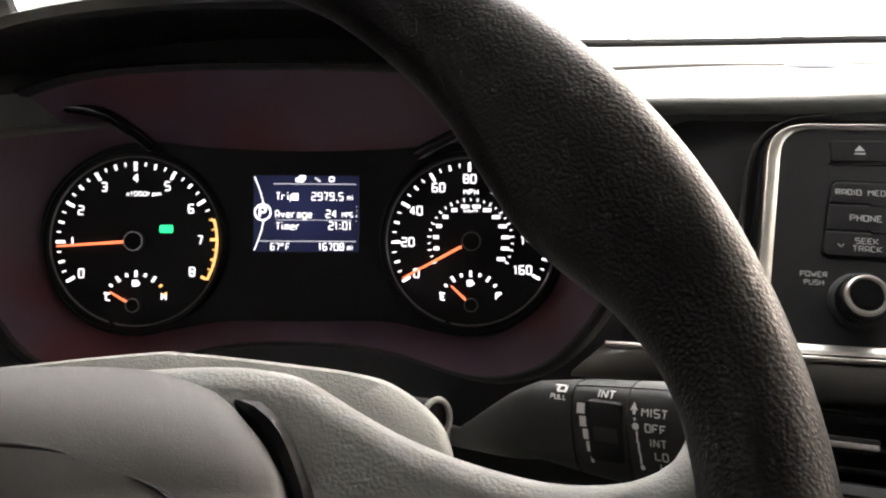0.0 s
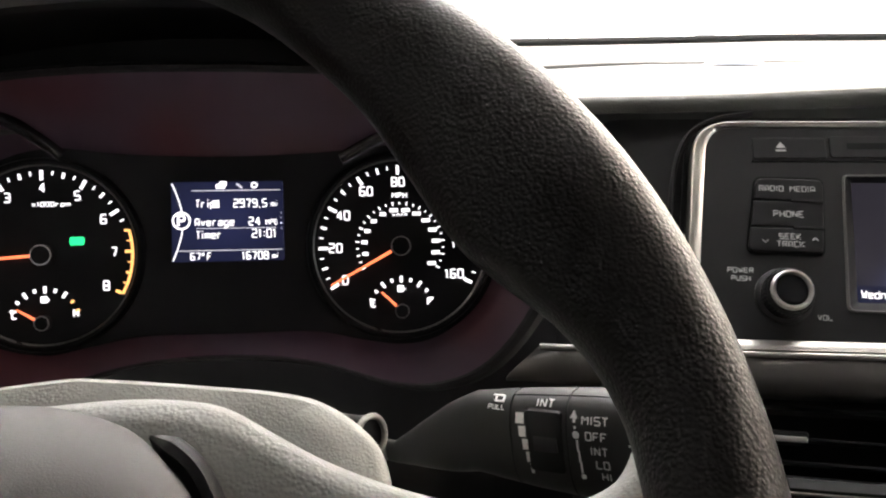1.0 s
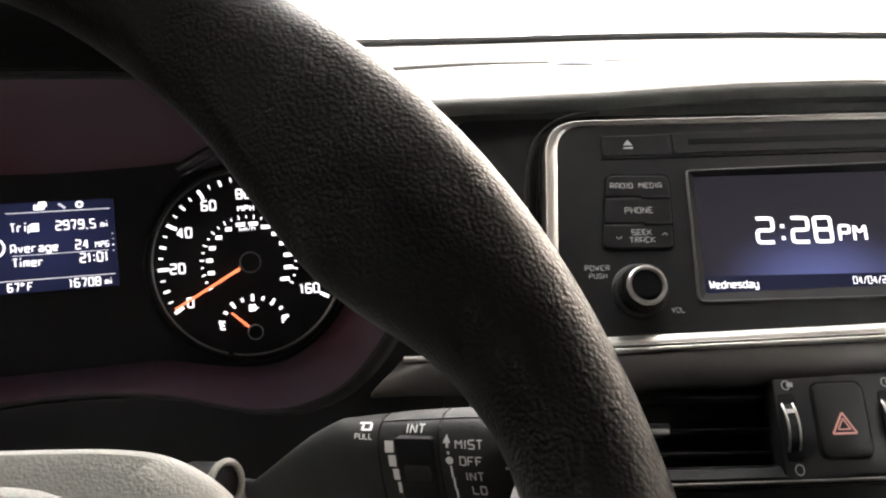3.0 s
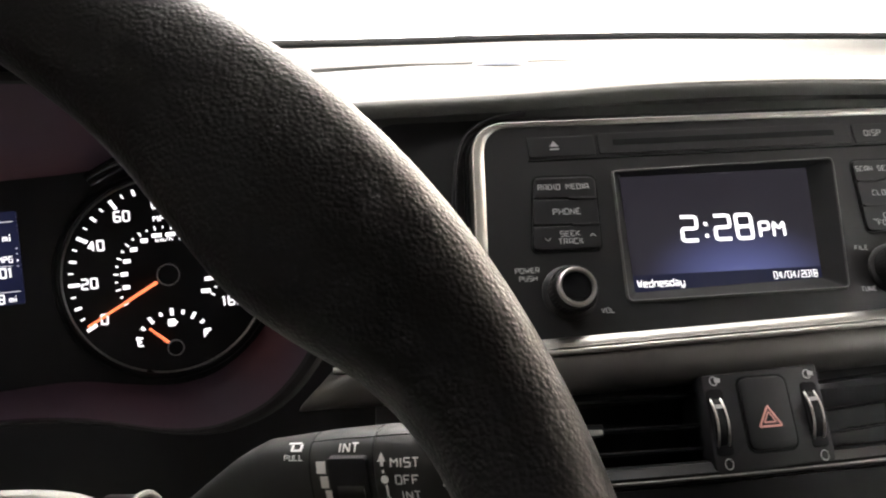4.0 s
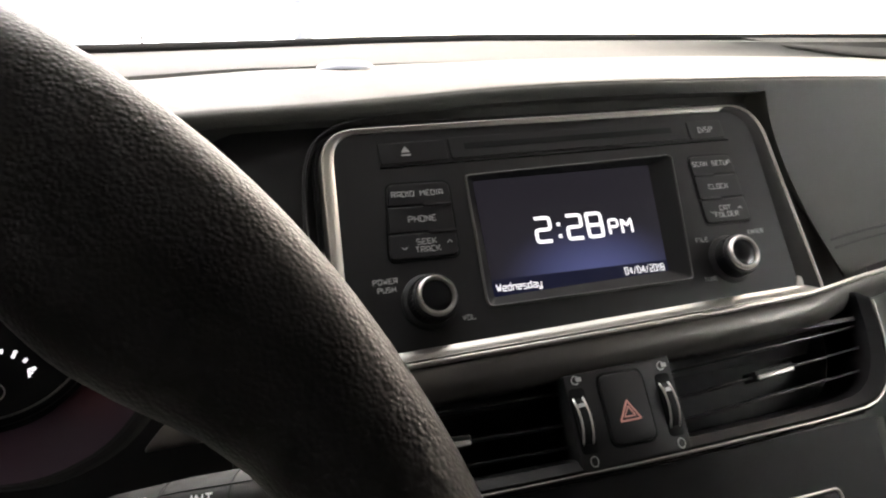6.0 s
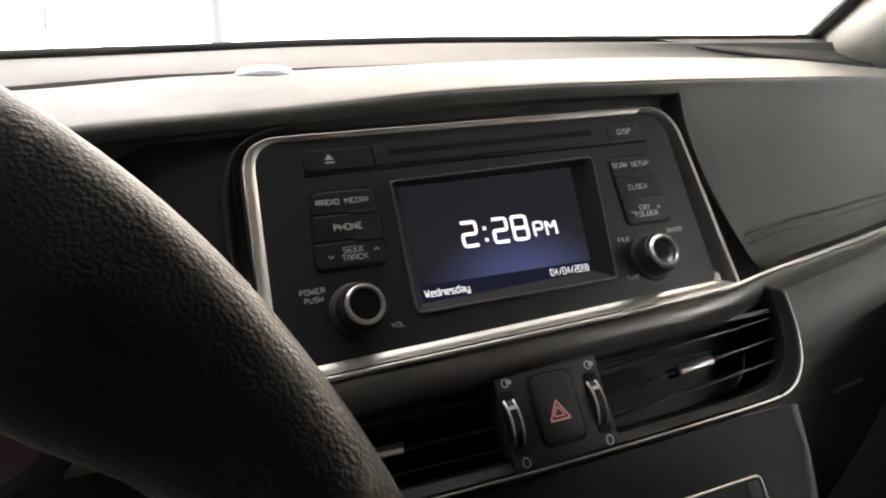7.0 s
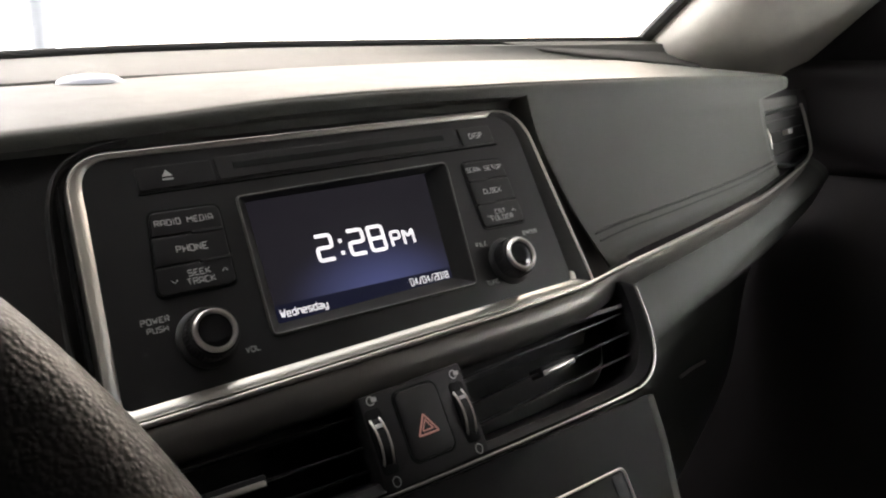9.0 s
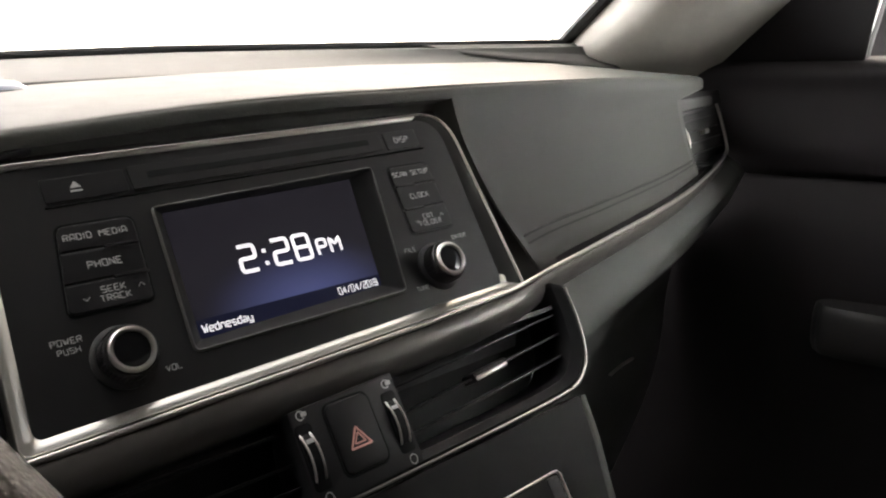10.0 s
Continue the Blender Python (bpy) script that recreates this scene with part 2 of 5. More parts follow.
def tube(path, ry, rz=None, n=12, closed=False, up=(0, 0, 1), taper=None, bm=None):
    """A tube along a line; ry and rz are its half widths across and along up."""
    rz = rz or ry
    rows = []
    p = [Vector(q) for q in path]
    for i, q in enumerate(p):
        a = p[i - 1] if closed or i else q
        b = p[(i + 1) % len(p)] if closed or i + 1 < len(p) else q
        t = (b - a).normalized()
        s = t.cross(Vector(up)).normalized()
        w = s.cross(t).normalized()
        k = taper(i / (len(p) - 1)) if taper else 1.0
        rows.append([q + s * (ry * k * math.cos(2 * math.pi * j / n)) + w * (rz * k * math.sin(2 * math.pi * j / n)) for j in range(n)])
    if closed:
        rows.append(rows[0])
        bm = loft(rows[:-1], bm=bm)
        vs = list(bm.verts)
        m = len(rows) - 1
        for j in range(n):
            k = (j + 1) % n
            bm.faces.new((vs[(m - 1) * n + j], vs[(m - 1) * n + k], vs[k], vs[j]))
        return fix(bm)
    return fix(loft(rows, caps=True, bm=bm))


def sheet(rows, mat, name, parent=None, label="", thick=0.003, m=None):
    """A curved panel with thickness (its back lies on the far side)."""
    ob = part(name, fix(loft(rows, closed=False)), mat, parent, label, m=m)
    s = ob.modifiers.new("thickness", "SOLIDIFY")
    s.thickness, s.offset = thick, 0.0
    return ob


def turned(profile, n=40, axis=(0, 0)):
    """A body of revolution about z from (radius, z) pairs."""
    rows = [[(axis[0] + r * math.cos(2 * math.pi * i / n), axis[1] + r * math.sin(2 * math.pi * i / n), z) for i in range(n)] for r, z in profile]
    return fix(loft(rows, caps=True))


# Squared display lettering: strokes on a grid 4 wide and 6 high, corners cut round
GLYPHS = {
    "0": "06 46 40 00 06", "1": "05 26 20", "2": "06 46 43 03 00 40", "3": "06 46 40 00|13 43", "4": "30 36 02 42", "5": "46 06 03 43 40 00",
    "6": "46 06 00 40 43 03", "7": "06 46 20", "8": "06 46 40 00 06|03 43", "9": "00 40 46 06 03 43", ":": "11|14", ".": "10", "/": "00 46",
    "A": "00 05 16 36 45 40|02 42", "C": "46 06 00 40", "D": "00 06 36 45 41 30 00", "E": "46 06 00 40|03 33", "F": "46 06 00|03 33", "G": "46 06 00 40 43 23",
    "H": "00 06|40 46|03 43", "I": "20 26", "K": "00 06|46 13 40", "L": "06 00 40", "M": "00 06 23 46 40", "N": "00 06 40 46", "O": "06 46 40 00 06",
    "P": "00 06 46 43 03", "R": "00 06 46 43 03|23 40", "S": "46 06 03 43 40 00", "T": "06 46|26 20", "U": "06 00 40 46", "V": "06 20 46", "W": "06 10 24 30 46",
    "a": "04 44 40 00 02 42", "d": "46 40 00 04 44", "e": "02 42 44 04 00 40", "g": "40 00 04 44 40|40 4- 0-", "h": "00 06|04 44 40", "i": "20 24|26", "k": "00 06|44 12 40",
    "m": "00 04 44 40|24 20", "n": "00 04 44 40", "p": "0- 04 44 40 00", "r": "00 04 34", "s": "44 04 02 42 40 00", "v": "04 20 44", "x": "00 44|04 40",
    "y": "04 00 40|44 4- 0-", "\u00b0": "04 24 26 06 04"}
NARROW = {"1": 0.55, "I": 0.3, "i": 0.3, ":": 0.4, ".": 0.4, "\u00b0": 0.9, "/": 0.9, "M": 1.15, "W": 1.2, "m": 1.2}


def stroke(pts, half, z0, z1, bm):
    """A flat bar of even width along a line of points, its corners cut round."""
    p = [np.array(q, float) for q in pts]
    if len(p) == 1:
        p = [p[0] - (0, half), p[0] + (0, half)]
    q = [p[0]]
    for a, b, c in zip(p, p[1:], p[2:]):
        la, lc = np.linalg.norm(a - b), np.linalg.norm(c - b)
        cut = min(half * 1.5, la * 0.45, lc * 0.45)
        p1, p2 = b + (a - b) / la * cut, b + (c - b) / lc * cut
        q += [p1, (p1 + p2) / 4 + b / 2, p2]
    q.append(p[-1])
    rings = []
    for k, c in enumerate(q):
        d = q[min(k + 1, len(q) - 1)] - q[max(k - 1, 0)]
        n = np.array((-d[1], d[0])) / np.linalg.norm(d) * half
        rings.append([(*(c + n), z0), (*(c - n), z0), (*(c - n), z1), (*(c + n), z1)])
    loft(rings, caps=True, bm=bm)


def text(s, size, mat, parent, at, name="lettering", wide=1.0, bold=0.0, turn=0.0, align="CENTER", depth=0.00006, label="", lean=0.0):
    half = 0.052 * size + bold
    gx, gy, gap = 0.108 * size * wide, 0.123 * size, 0.095 * size * wide + 2 * half
    bm, x, k = bmesh.new(), 0.0, 0
    for ch in s:
        if ch == " ":
            x += 0.3 * size * wide
            continue
        squeeze = NARROW.get(ch, 1.0)
        for line in GLYPHS[ch].split("|"):
            pts = []
            for c in line.split():
                cx, cy = float(c[0]), -1.6 if c[1] == "-" else float(c[1])
                cx = cx * squeeze if squeeze > 0.5 else (cx - (2 if ch in "Ii" else 1)) * squeeze + 0.6
                pts.append((x + gx * cx + lean * gy * cy, gy * (cy - 3)))
            stroke(pts, half, 0.0, depth * (1 + 0.2 * (k % 4)), bm)
            k += 1
        x += 4 * gx * (squeeze if squeeze > 0.5 else 0.3) + gap
    x -= gap
    shift = {"LEFT": 0.0, "CENTER": -x / 2, "RIGHT": -x}[align]
    fix(bm)
    for v in bm.verts:
        v.co.x += shift
    bm.transform(Matrix.Rotation(turn, 4, "Z"))
    return part(name, bm, mat, parent, label, smooth=False, m=Matrix.Translation(at))


def bar(x, y, w, h, z, mat, parent, name, turn=0.0, thick=0.0004):
    """A small flat mark, w by h, turned about its middle."""
    bm = box(-w / 2, w / 2, -h / 2, h / 2, 0, thick)
    return part(name, bm, mat, parent, smooth=False, m=Matrix.Translation((x, y, z)) @ Matrix.Rotation(turn, 4, "Z"))


def axes(c, u, v, n):
    return Matrix(((u[0], v[0], n[0], c[0]), (u[1], v[1], n[1], c[1]), (u[2], v[2], n[2], c[2]), (0, 0, 0, 1)))


mm = 0.001

# Frames of the tilted panels: gauges, centre stack, steering wheel
GAUGE = axes((-0.0838, 0.5135, 1.0160), (1, 0, 0), (0, 0.2756, 0.9613), (0, -0.9613, 0.2756))
ru, rv, rn = Vector((0.9762, -0.2167, 0)), Vector((0.1173, 0.5284, 0.8409)), Vector((-0.1822, -0.8209, 0.5412))
STACK = axes((0.352, 0.4175, 1.0355), ru, rv, rn)
TILT = radians(43.86)
WHEEL = axes((-0.0917, 0.1565, 1.0566), (1, 0, 0), (0, math.sin(TILT), math.cos(TILT)), (0, -math.cos(TILT), math.sin(TILT)))


def S(u, v, w=0.0):
    """A place of the centre stack, given in millimetres, in the world."""
    return tuple(STACK @ Vector((u * mm, v * mm, w * mm)))


# ---------------------------------------------------------------- outside and car body
MID = 0.36


def cowl_y(x):
    return 0.88 - 0.33 * ((x - MID) / 0.64) ** 2


RIDGE_X = [-0.34, 0.15, 0.24, 0.30, 0.38, 0.49, 0.70, 0.80, 0.845, 0.90, 0.94, 0.99, 1.06]
RIDGE_Z = [1.108, 1.1210, 1.1255, 1.1262, 1.1283, 1.1298, 1.1302, 1.1292, 1.1285, 1.1265, 1.1215, 1.1110, 1.100]


def ridge(x):
    k = min(1.05, abs(x - MID) / 0.62)
    return 0.66 - 0.20 * k ** 4, float(np.interp(x, RIDGE_X, RIDGE_Z))


def seal_z(x):
    return float(np.interp(x, [-0.34, 0.2, 0.33, 0.46, 0.6, 1.0], [1.134, 1.1423, 1.1450, 1.149, 1.1515, 1.151]))


def outside():
    tagged(part("backdrop", box(-14, 3.4, 7.0, 7.1, -0.5, 16), M_WHITE, smooth=False), "washed-out white daylight in front of the car", "backdrop", kind="structure")
    tagged(part("backdrop_wall", box(3.4, 9.0, 7.0, 7.1, -0.5, 16), M_WHITE2, smooth=False), "bright white daylight further along", "backdrop", kind="structure")
    # Glow carried round the side, added to light the wheel rim from the right.
    tagged(part("backdrop_side", box(9.0, 9.1, -2.0, 7.0, -0.5, 10), M_SIDE, smooth=False), "warm glowing panel added as daylight beside the car", "backdrop", kind="structure")
    # Added light for the passenger side, placed out of the wheel rim's sight.
    tagged(part("backdrop_rear", box(8.0, 8.1, -26, -8.4, -0.5, 10), M_REAR, smooth=False), "unseen glowing panel added to light the dash from behind", "backdrop", kind="structure")
    tagged(part("ground", box(-400, 400, -400, 400, -0.05, 0.0), M_CONCRETE, smooth=False), "plain grey concrete ground under the car", "ground", kind="structure")
    tagged(part("wall_right", box(2.2, 2.3, 0.1, 0.9, 0, 1.6), M_DARKWALL, smooth=False), "dim dark wall beside the parked car", "wall", kind="structure")
    # Out of view, added to keep light off the driver's side.
    tagged(part("wall_left_blocker", box(-1.9, -1.8, -3.0, 3.2, 0, 3.6), M_DARKWALL, smooth=False), "unseen dark wall added to block light from the driver's side", "wall", kind="structure")
    post = thing("steel_post", pose(1.775, 4.0, 0), "pale grey painted steel post standing before the car", "post")
    part("shaft", tube([(0, 0, 0.01), (0, 0, 3.2)], 0.054, up=(1, 0, 0), n=20), M_POST, post)
    part("foot_plate", box(-0.09, 0.09, -0.09, 0.09, 0.0, 0.012, 0.002), M_POST, post)
    pts = spline([(1.10, 4.0, 0.01), (1.09, 4.0, 0.8), (1.05, 4.0, 1.116), (1.036, 4.0, 1.153), (1.016, 4.0, 1.19), (0.989, 4.0, 1.231), (0.975, 4.0, 1.274), (0.967, 4.0, 1.32), (0.96, 4.0, 1.6), (0.95, 4.0, 3.0)], 8)
    tagged(part("hanging_cable", tube(pts, 0.006, up=(0, 1, 0), n=6), M_CABLE), "thin dark cable hanging in front of the car", "cable")


def body():
    # floor, firewall, added rear partition, roof and far door close the cabin
    tagged(part("floor", box(-0.42, 1.12, -2.2, 1.0, 0.28, 0.32), M_CARPET, smooth=False), "dark carpeted car floor", "floor", kind="structure")
    tagged(part("wall_firewall", box(-0.42, 1.12, 0.95, 1.0, 0.32, 1.09), M_CARPET, smooth=False), "dark firewall behind the dashboard", "wall", kind="structure")
    # Made-up partition that keeps rear light off the wheel and dials.
    tagged(part("wall_rear_blocker", box(-0.42, 1.12, -0.62, -0.57, 0.32, 1.56), M_CARPET, smooth=False), "unseen dark partition added to block light from behind", "wall", kind="structure")
    # Unseen roof lining, drawn further forward to shade the wheel rim.
    rows = [[(x, y, 1.58 - 0.10 * ((x - MID) / 0.76) ** 2 - 0.03 * max(0, y) ** 2) for x in np.linspace(-0.42, 1.12, 13)] for y in (-2.2, -1.0, -0.3, 0.12, 0.42)]
    tagged(sheet(rows, M_HEADLINER, "ceiling", thick=0.02), "unseen dark cloth headliner, front edge extended for shade", "ceiling", kind="structure")
    # windscreen
    rows = []
    for k in np.linspace(0, 1, 9):
        rows.append([(x, cowl_y(x) * (1 - k) + 0.40 * k, 1.138 + (0.42 - 0.08 * ((x - MID) / 0.7) ** 2) * k) for x in np.linspace(-0.34, 1.06, 21)])
    ws = tagged(sheet(rows, M_GLASS, "window_windscreen", thick=0.004), "clear curved windscreen of the car", "windscreen", kind="structure")
    ws.visible_shadow = False
    # far and near doors
    for side, x in ((1, 1.08), (-1, -0.38)):
        near = side < 0
        d = thing("door_passenger" if not near else "door_driver", pose(x, 0, 0), "dark vinyl front door panel, closed" , "car door", kind="structure")
        s = side
        prof = [(0.03, 0.34), (0.02, 0.60), (-0.005, 0.78), (-0.012, 0.90), (0.012, 0.975), (0.018, 0.985), (0.004, 0.995), (-0.004, 1.03), (0.004, 1.085), (0.0, 1.108), (0.012, 1.120), (0.05, 1.124)]
        prof = spline(prof, 4)
        rows = [[(s * a, y, z + (0.012 * max(0, 0.4 - y) if z > 0.97 else 0)) for a, z in prof] for y in np.linspace(0.62, -0.75, 24)]
        sheet(rows, M_DOOR, "door_panel", d, thick=0.008)
        part("outer_skin", box(s * 0.055 if s > 0 else -0.075, 0.075 if s > 0 else -0.055, -0.75, 0.62, 0.32, 1.10), M_DARKWALL, d, smooth=False)
        path = spline([(s * 0.03, 0.232, 1.11), (s * 0.03, 0.222, 1.168), (s * 0.03, 0.205, 1.23), (s * 0.01, 0.14, 1.33), (s * -0.04, 0.0, 1.43), (s * -0.06, -0.2, 1.46), (s * -0.06, -0.75, 1.46)], 6)
        part("window_frame", tube(path, 0.012, 0.016, n=10, up=(1, 0, 0)), M_RUBBER, d)
        part("window_trim", tube([(a - s * 0.012, b - 0.006, c) for a, b, c in path[:14]], 0.0022, n=6, up=(1, 0, 0)), M_CHROME, d, "thin bright window edge")
        gl = part("window_glass", box(0.028 if s > 0 else -0.032, 0.032 if s > 0 else -0.028, -0.75, 0.22, 1.10, 1.46), M_GLASS, d, smooth=False)
        gl.visible_shadow = False
        part("sail_panel", fix(loft([[(s * 0.02, 0.62, 1.10), (s * 0.02, 0.222, 1.10)], [(s * 0.022, 0.50, 1.20), (s * 0.022, 0.212, 1.20)], [(s * 0.01, 0.34, 1.30), (s * 0.01, 0.155, 1.32)]], closed=False)), M_DOOR, d).modifiers.new("thickness", "SOLIDIFY").thickness = 0.01
        # armrest with a raised pull
        a = spline([(0.0, 0.245, 0.80), (s * -0.03, 0.236, 0.80), (s * -0.05, 0.20, 0.80), (s * -0.06, 0.0, 0.80), (s * -0.08, -0.35, 0.80), (0.0, -0.37, 0.80)], 6)
        rows = [[(p[0] * k, p[1] - (1 - k) * 0.02, z + 0.02 * (-p[1])) for p in a] for k, z in ((0.5, 0.776), (0.84, 0.780), (0.96, 0.789), (1.0, 0.804), (0.99, 0.820), (0.94, 0.834), (0.82, 0.842), (0.5, 0.846), (0.2, 0.847))]
        arm = part("armrest", fix(loft(rows, closed=False)), M_ARM, d, "padded dark vinyl armrest")
    # pillars
    for side in (1, -1):
        f = lambda x: x if side > 0 else 2 * MID - x
        pl = thing("a_pillar_passenger" if side > 0 else "a_pillar_driver", pose(0, 0, 0), "pale grey woven windscreen pillar trim", "pillar", kind="structure")
        base = [(1.045, 0.602, 1.153), (0.993, 0.522, 1.146), (1.004, 0.472, 1.133), (1.048, 0.425, 1.123), (1.084, 0.395, 1.12), (1.10, 0.40, 1.115)]
        way = Vector((-0.16, -0.62, 0.52))
        rows = []
        for k in np.linspace(-0.04, 0.85, 9):
            rows.append([(f(p[0] + way.x * k * (1 - 0.5 * i / 20)), p[1] + way.y * k * (1 - 0.13 * i / 20), p[2] + way.z * k - 0.06 * k * k) for i, p in enumerate(spline(base, 4))])
        rows = [[(r[i][0], r[i][1], r[i][2]) for i in range(len(r))] for r in rows]
        sheet(rows, M_PILLAR, "pillar_cover", pl, thick=0.01)
        part("seal", tube([(f(1.003 + way.x * k), 0.562 + way.y * k, 1.150 + way.z * k - 0.06 * k * k) for k in np.linspace(-0.05, 0.85, 10)], 0.010, 0.008, n=8), M_RUBBER, pl, "black rubber windscreen seal")


outside()
body()


# ---------------------------------------------------------------- dashboard
def table(xs, vs):
    return lambda x: tuple(np.interp(x, xs, [v[k] for v in vs]) for k in range(len(vs[0])))


lip_s = spline([(-0.34, 0.45, 1.100), (0.05, 0.500, 1.105), (0.145, 0.503, 1.109), (0.2, 0.5017, 1.110), (0.26, 0.490, 1.1127), (0.34, 0.473, 1.1175), (0.42, 0.450, 1.1198),
                (0.465, 0.438, 1.1199), (0.577, 0.415, 1.1194), (0.753, 0.400, 1.1152), (0.93, 0.380, 1.109), (1.06, 0.37, 1.104)], 6)
lip = table([p[0] for p in lip_s], [p[1:] for p in lip_s])
top_s = [(-0.34, 0.43, 1.085), (0.05, 0.495, 1.092), S(-200, 86, -4), S(-100, 88, -4), S(0, 90, -4), S(100, 92, -4), S(176, 92, -4), (0.62, 0.411, 1.104), (0.75, 0.399, 1.101), (0.9, 0.384, 1.096), (1.06, 0.366, 1.09)]
ftop = table([p[0] for p in top_s], [p[1:] for p in top_s])
bot_s = [S(174, -64, -2), (0.585, 0.351, 0.987), (0.70, 0.351, 0.989), (0.852, 0.351, 0.996), (0.989, 0.351, 1.014), (1.05, 0.352, 1.026)]
bot_s = spline(bot_s, 6)
fbot = table([p[0] for p in bot_s], [p[1:] for p in bot_s])


def dashboard():
    d = thing("dashboard", pose(0, 0, 0), "black soft-touch dashboard with chrome trim under a bright windscreen", "dashboard")
    rows = []
    cols = [(x, False) for x in np.linspace(0.09, 0.5325, 30)] + [(0.533 + 0.457 * f, True) for f in np.linspace(0, 1, 34)]
    face = [0.05, *np.linspace(0.12, 0.97, 12)]
    for x, facing in cols:
        ry, rz = ridge(x)
        ly, lz = lip(x)
        prof = [(ry + 0.006, rz - 0.016), (ry + 0.004, rz - 0.004), (ry, rz), (ry - 0.006, rz + 0.0006), ((ry * 2 + ly) / 3, (rz * 2 + lz) / 3 + 0.0022),
                ((ry + 2 * ly) / 3, (rz + 2 * lz) / 3 + 0.0028), (ly + 0.010, lz + 0.0030), (ly + 0.003, lz + 0.0016), (ly, lz - 0.0008), (ly - 0.0008, lz - 0.006)]
        row = [(x, y, z) for y, z in spline(prof, 3)]
        y0, z0 = prof[-1]
        if facing:
            f = (x - 0.533) / 0.457
            for k in face:
                x0 = 0.533 + 0.0125 * k
                xk = x0 + f * ((0.985 if k < 0.06 else 0.904 + 0.016 * k) - x0)
                by, bz = fbot(xk)
                row.append((xk, y0 + (by - y0) * k ** 1.55 - 0.001, z0 + (bz - z0) * k))
        else:
            ty, tz = ftop(x)
            for k in face:
                row.append((x, y0 + (ty + 0.004 - y0) * min(1, 3 * k) + 0.008 * max(0, k - 0.3), z0 + (min(tz, z0) - z0) * min(1, 3 * k) - 0.02 * max(0, k - 0.3)))
        rows.append(row)
    sheet(rows, M_PAD, "dash_pad", d, "soft grained black pad over the dash and before the passenger", thick=0.002)
    rows = []
    for x in np.linspace(-0.36, 1.05, 61):
        ry, rz = ridge(x)
        cy = max(cowl_y(x), ry + 0.03)
        sy, sz = ry + 0.3 * (cy - ry), rz + float(np.interp(x, [0.15, 0.3, 0.5], [0.0015, 0.0003, -0.0015]))
        top = max(seal_z(x) - 0.005, sz + 0.002)
        rows.append([(x, cy + 0.01, top), (x, cy - 0.004, top), (x, cy - 0.03, top - 0.0015), (x, (sy + cy) / 2, (sz + top) / 2 + 0.001), (x, sy + 0.006, sz + 0.0003),
                     (x, sy + 0.001, sz - 0.001), (x, sy, sz - 0.004), (x, sy - 0.001, rz - 0.02), (x, ry + 0.004, rz - 0.021)])
    sheet(rows, M_VINYL, "defroster_panel", d, "grey grained panel below the windscreen", thick=0.003)
    rows = []
    for x in np.linspace(0.85, 1.0, 12):
        ry, rz = ridge(x)
        cy = max(cowl_y(x), ry + 0.03)
        sy, sz = ry + 0.3 * (cy - ry), rz - 0.0015
        top = max(seal_z(x) - 0.005, sz + 0.002)
        k = min(1, (x - 0.85) / 0.06) ** 0.6
        lo = 0.97 - 0.80 * k
        rows.append([(x, sy + (cy - 0.006 - sy) * g, sz + (top - sz) * g + 0.0035) for g in np.linspace(0.97, lo, 5)])
    sheet(rows, M_GRILLE, "speaker_grille", d, "dark speaker grille in the dash corner", thick=0.003)
    path = [(x, cowl_y(x) + 0.004, seal_z(x)) for x in np.linspace(-0.34, 1.0, 40)]
    part("cowl_seal", tube(path, 0.006, 0.0060, n=12, taper=lambda k: 1.05 - 0.3 * k), M_RUBBER, d, "black rubber strip along the windscreen foot")
    # fascia around the radio
    rows = [[S(u, v, -14 if u < 180 else -24 - 0.2 * (u - 184)) for v in (94, 60, 20, -20, -84)] for u in (-236, -200, -160, -80, 0, 80, 140, 172, 184, 215, 260)]
    sheet(rows, M_DASH, "centre_fascia", d, "black grained fascia round the radio", thick=0.003)
    rows = [[S(u, v, w) for v, w in ((-72, -16), (-110, -48), (-160, -50), (-360, -55))] for u in (-222, -150, 0, 176)]
    sheet(rows, M_BLACK, "stack_backing", d, thick=0.003)
    # seams of the passenger pad
    for k in (0.80, 0.84):
        seam = []
        for f in np.linspace(0.02, 0.985, 30):
            ly, lz = lip(0.533 + 0.457 * f)
            x0 = 0.533 + 0.0125 * k
            x = x0 + f * (0.904 + 0.016 * k - x0)
            by, bz = fbot(x)
            y0, z0 = ly - 0.0008, lz - 0.006
            seam.append((x, y0 + (by - y0) * k ** 1.55 - 0.0022, z0 + (bz - z0) * k))
        part("seam", tube(seam, 0.0009, n=6, up=(0, -1, 0)), M_STITCH, d)
        for i in range(0, 29):
            a, b = Vector(seam[i]), Vector(seam[i + 1])
            off = Vector((0, -0.0006, 0.0018 if k < 0.82 else -0.0018))
            for f in (0.1, 0.6):
                part("stitch", tube([a.lerp(b, f) + off, a.lerp(b, f + 0.34) + off], 0.0005, n=5, up=(0, -1, 0)), M_PAD, d, smooth=False)
    # lip of the fascia beside the radio
    lip_line = spline([(-173.5, -62), (-171.5, -20), (-168.5, 25), (-164.5, 52), (-156, 70), (-140, 80), (-118, 84)], 6)
    part("fascia_lip", tube([S(u, v, -6.5) for u, v in lip_line], 0.0016, 0.004, n=8, up=tuple(rn)), M_DASH, d, "raised black lip beside the radio")
    # chrome and dark metallic trims
    top = [(0.5503, 0.345, 0.9880), (0.5972, 0.345, 0.9880), (0.6498, 0.345, 0.9886), (0.7093, 0.345, 0.9892), (0.7769, 0.345, 0.9905), (0.8706, 0.345, 0.9955), (0.9601, 0.345, 1.0077), (1.0, 0.345, 1.016)]
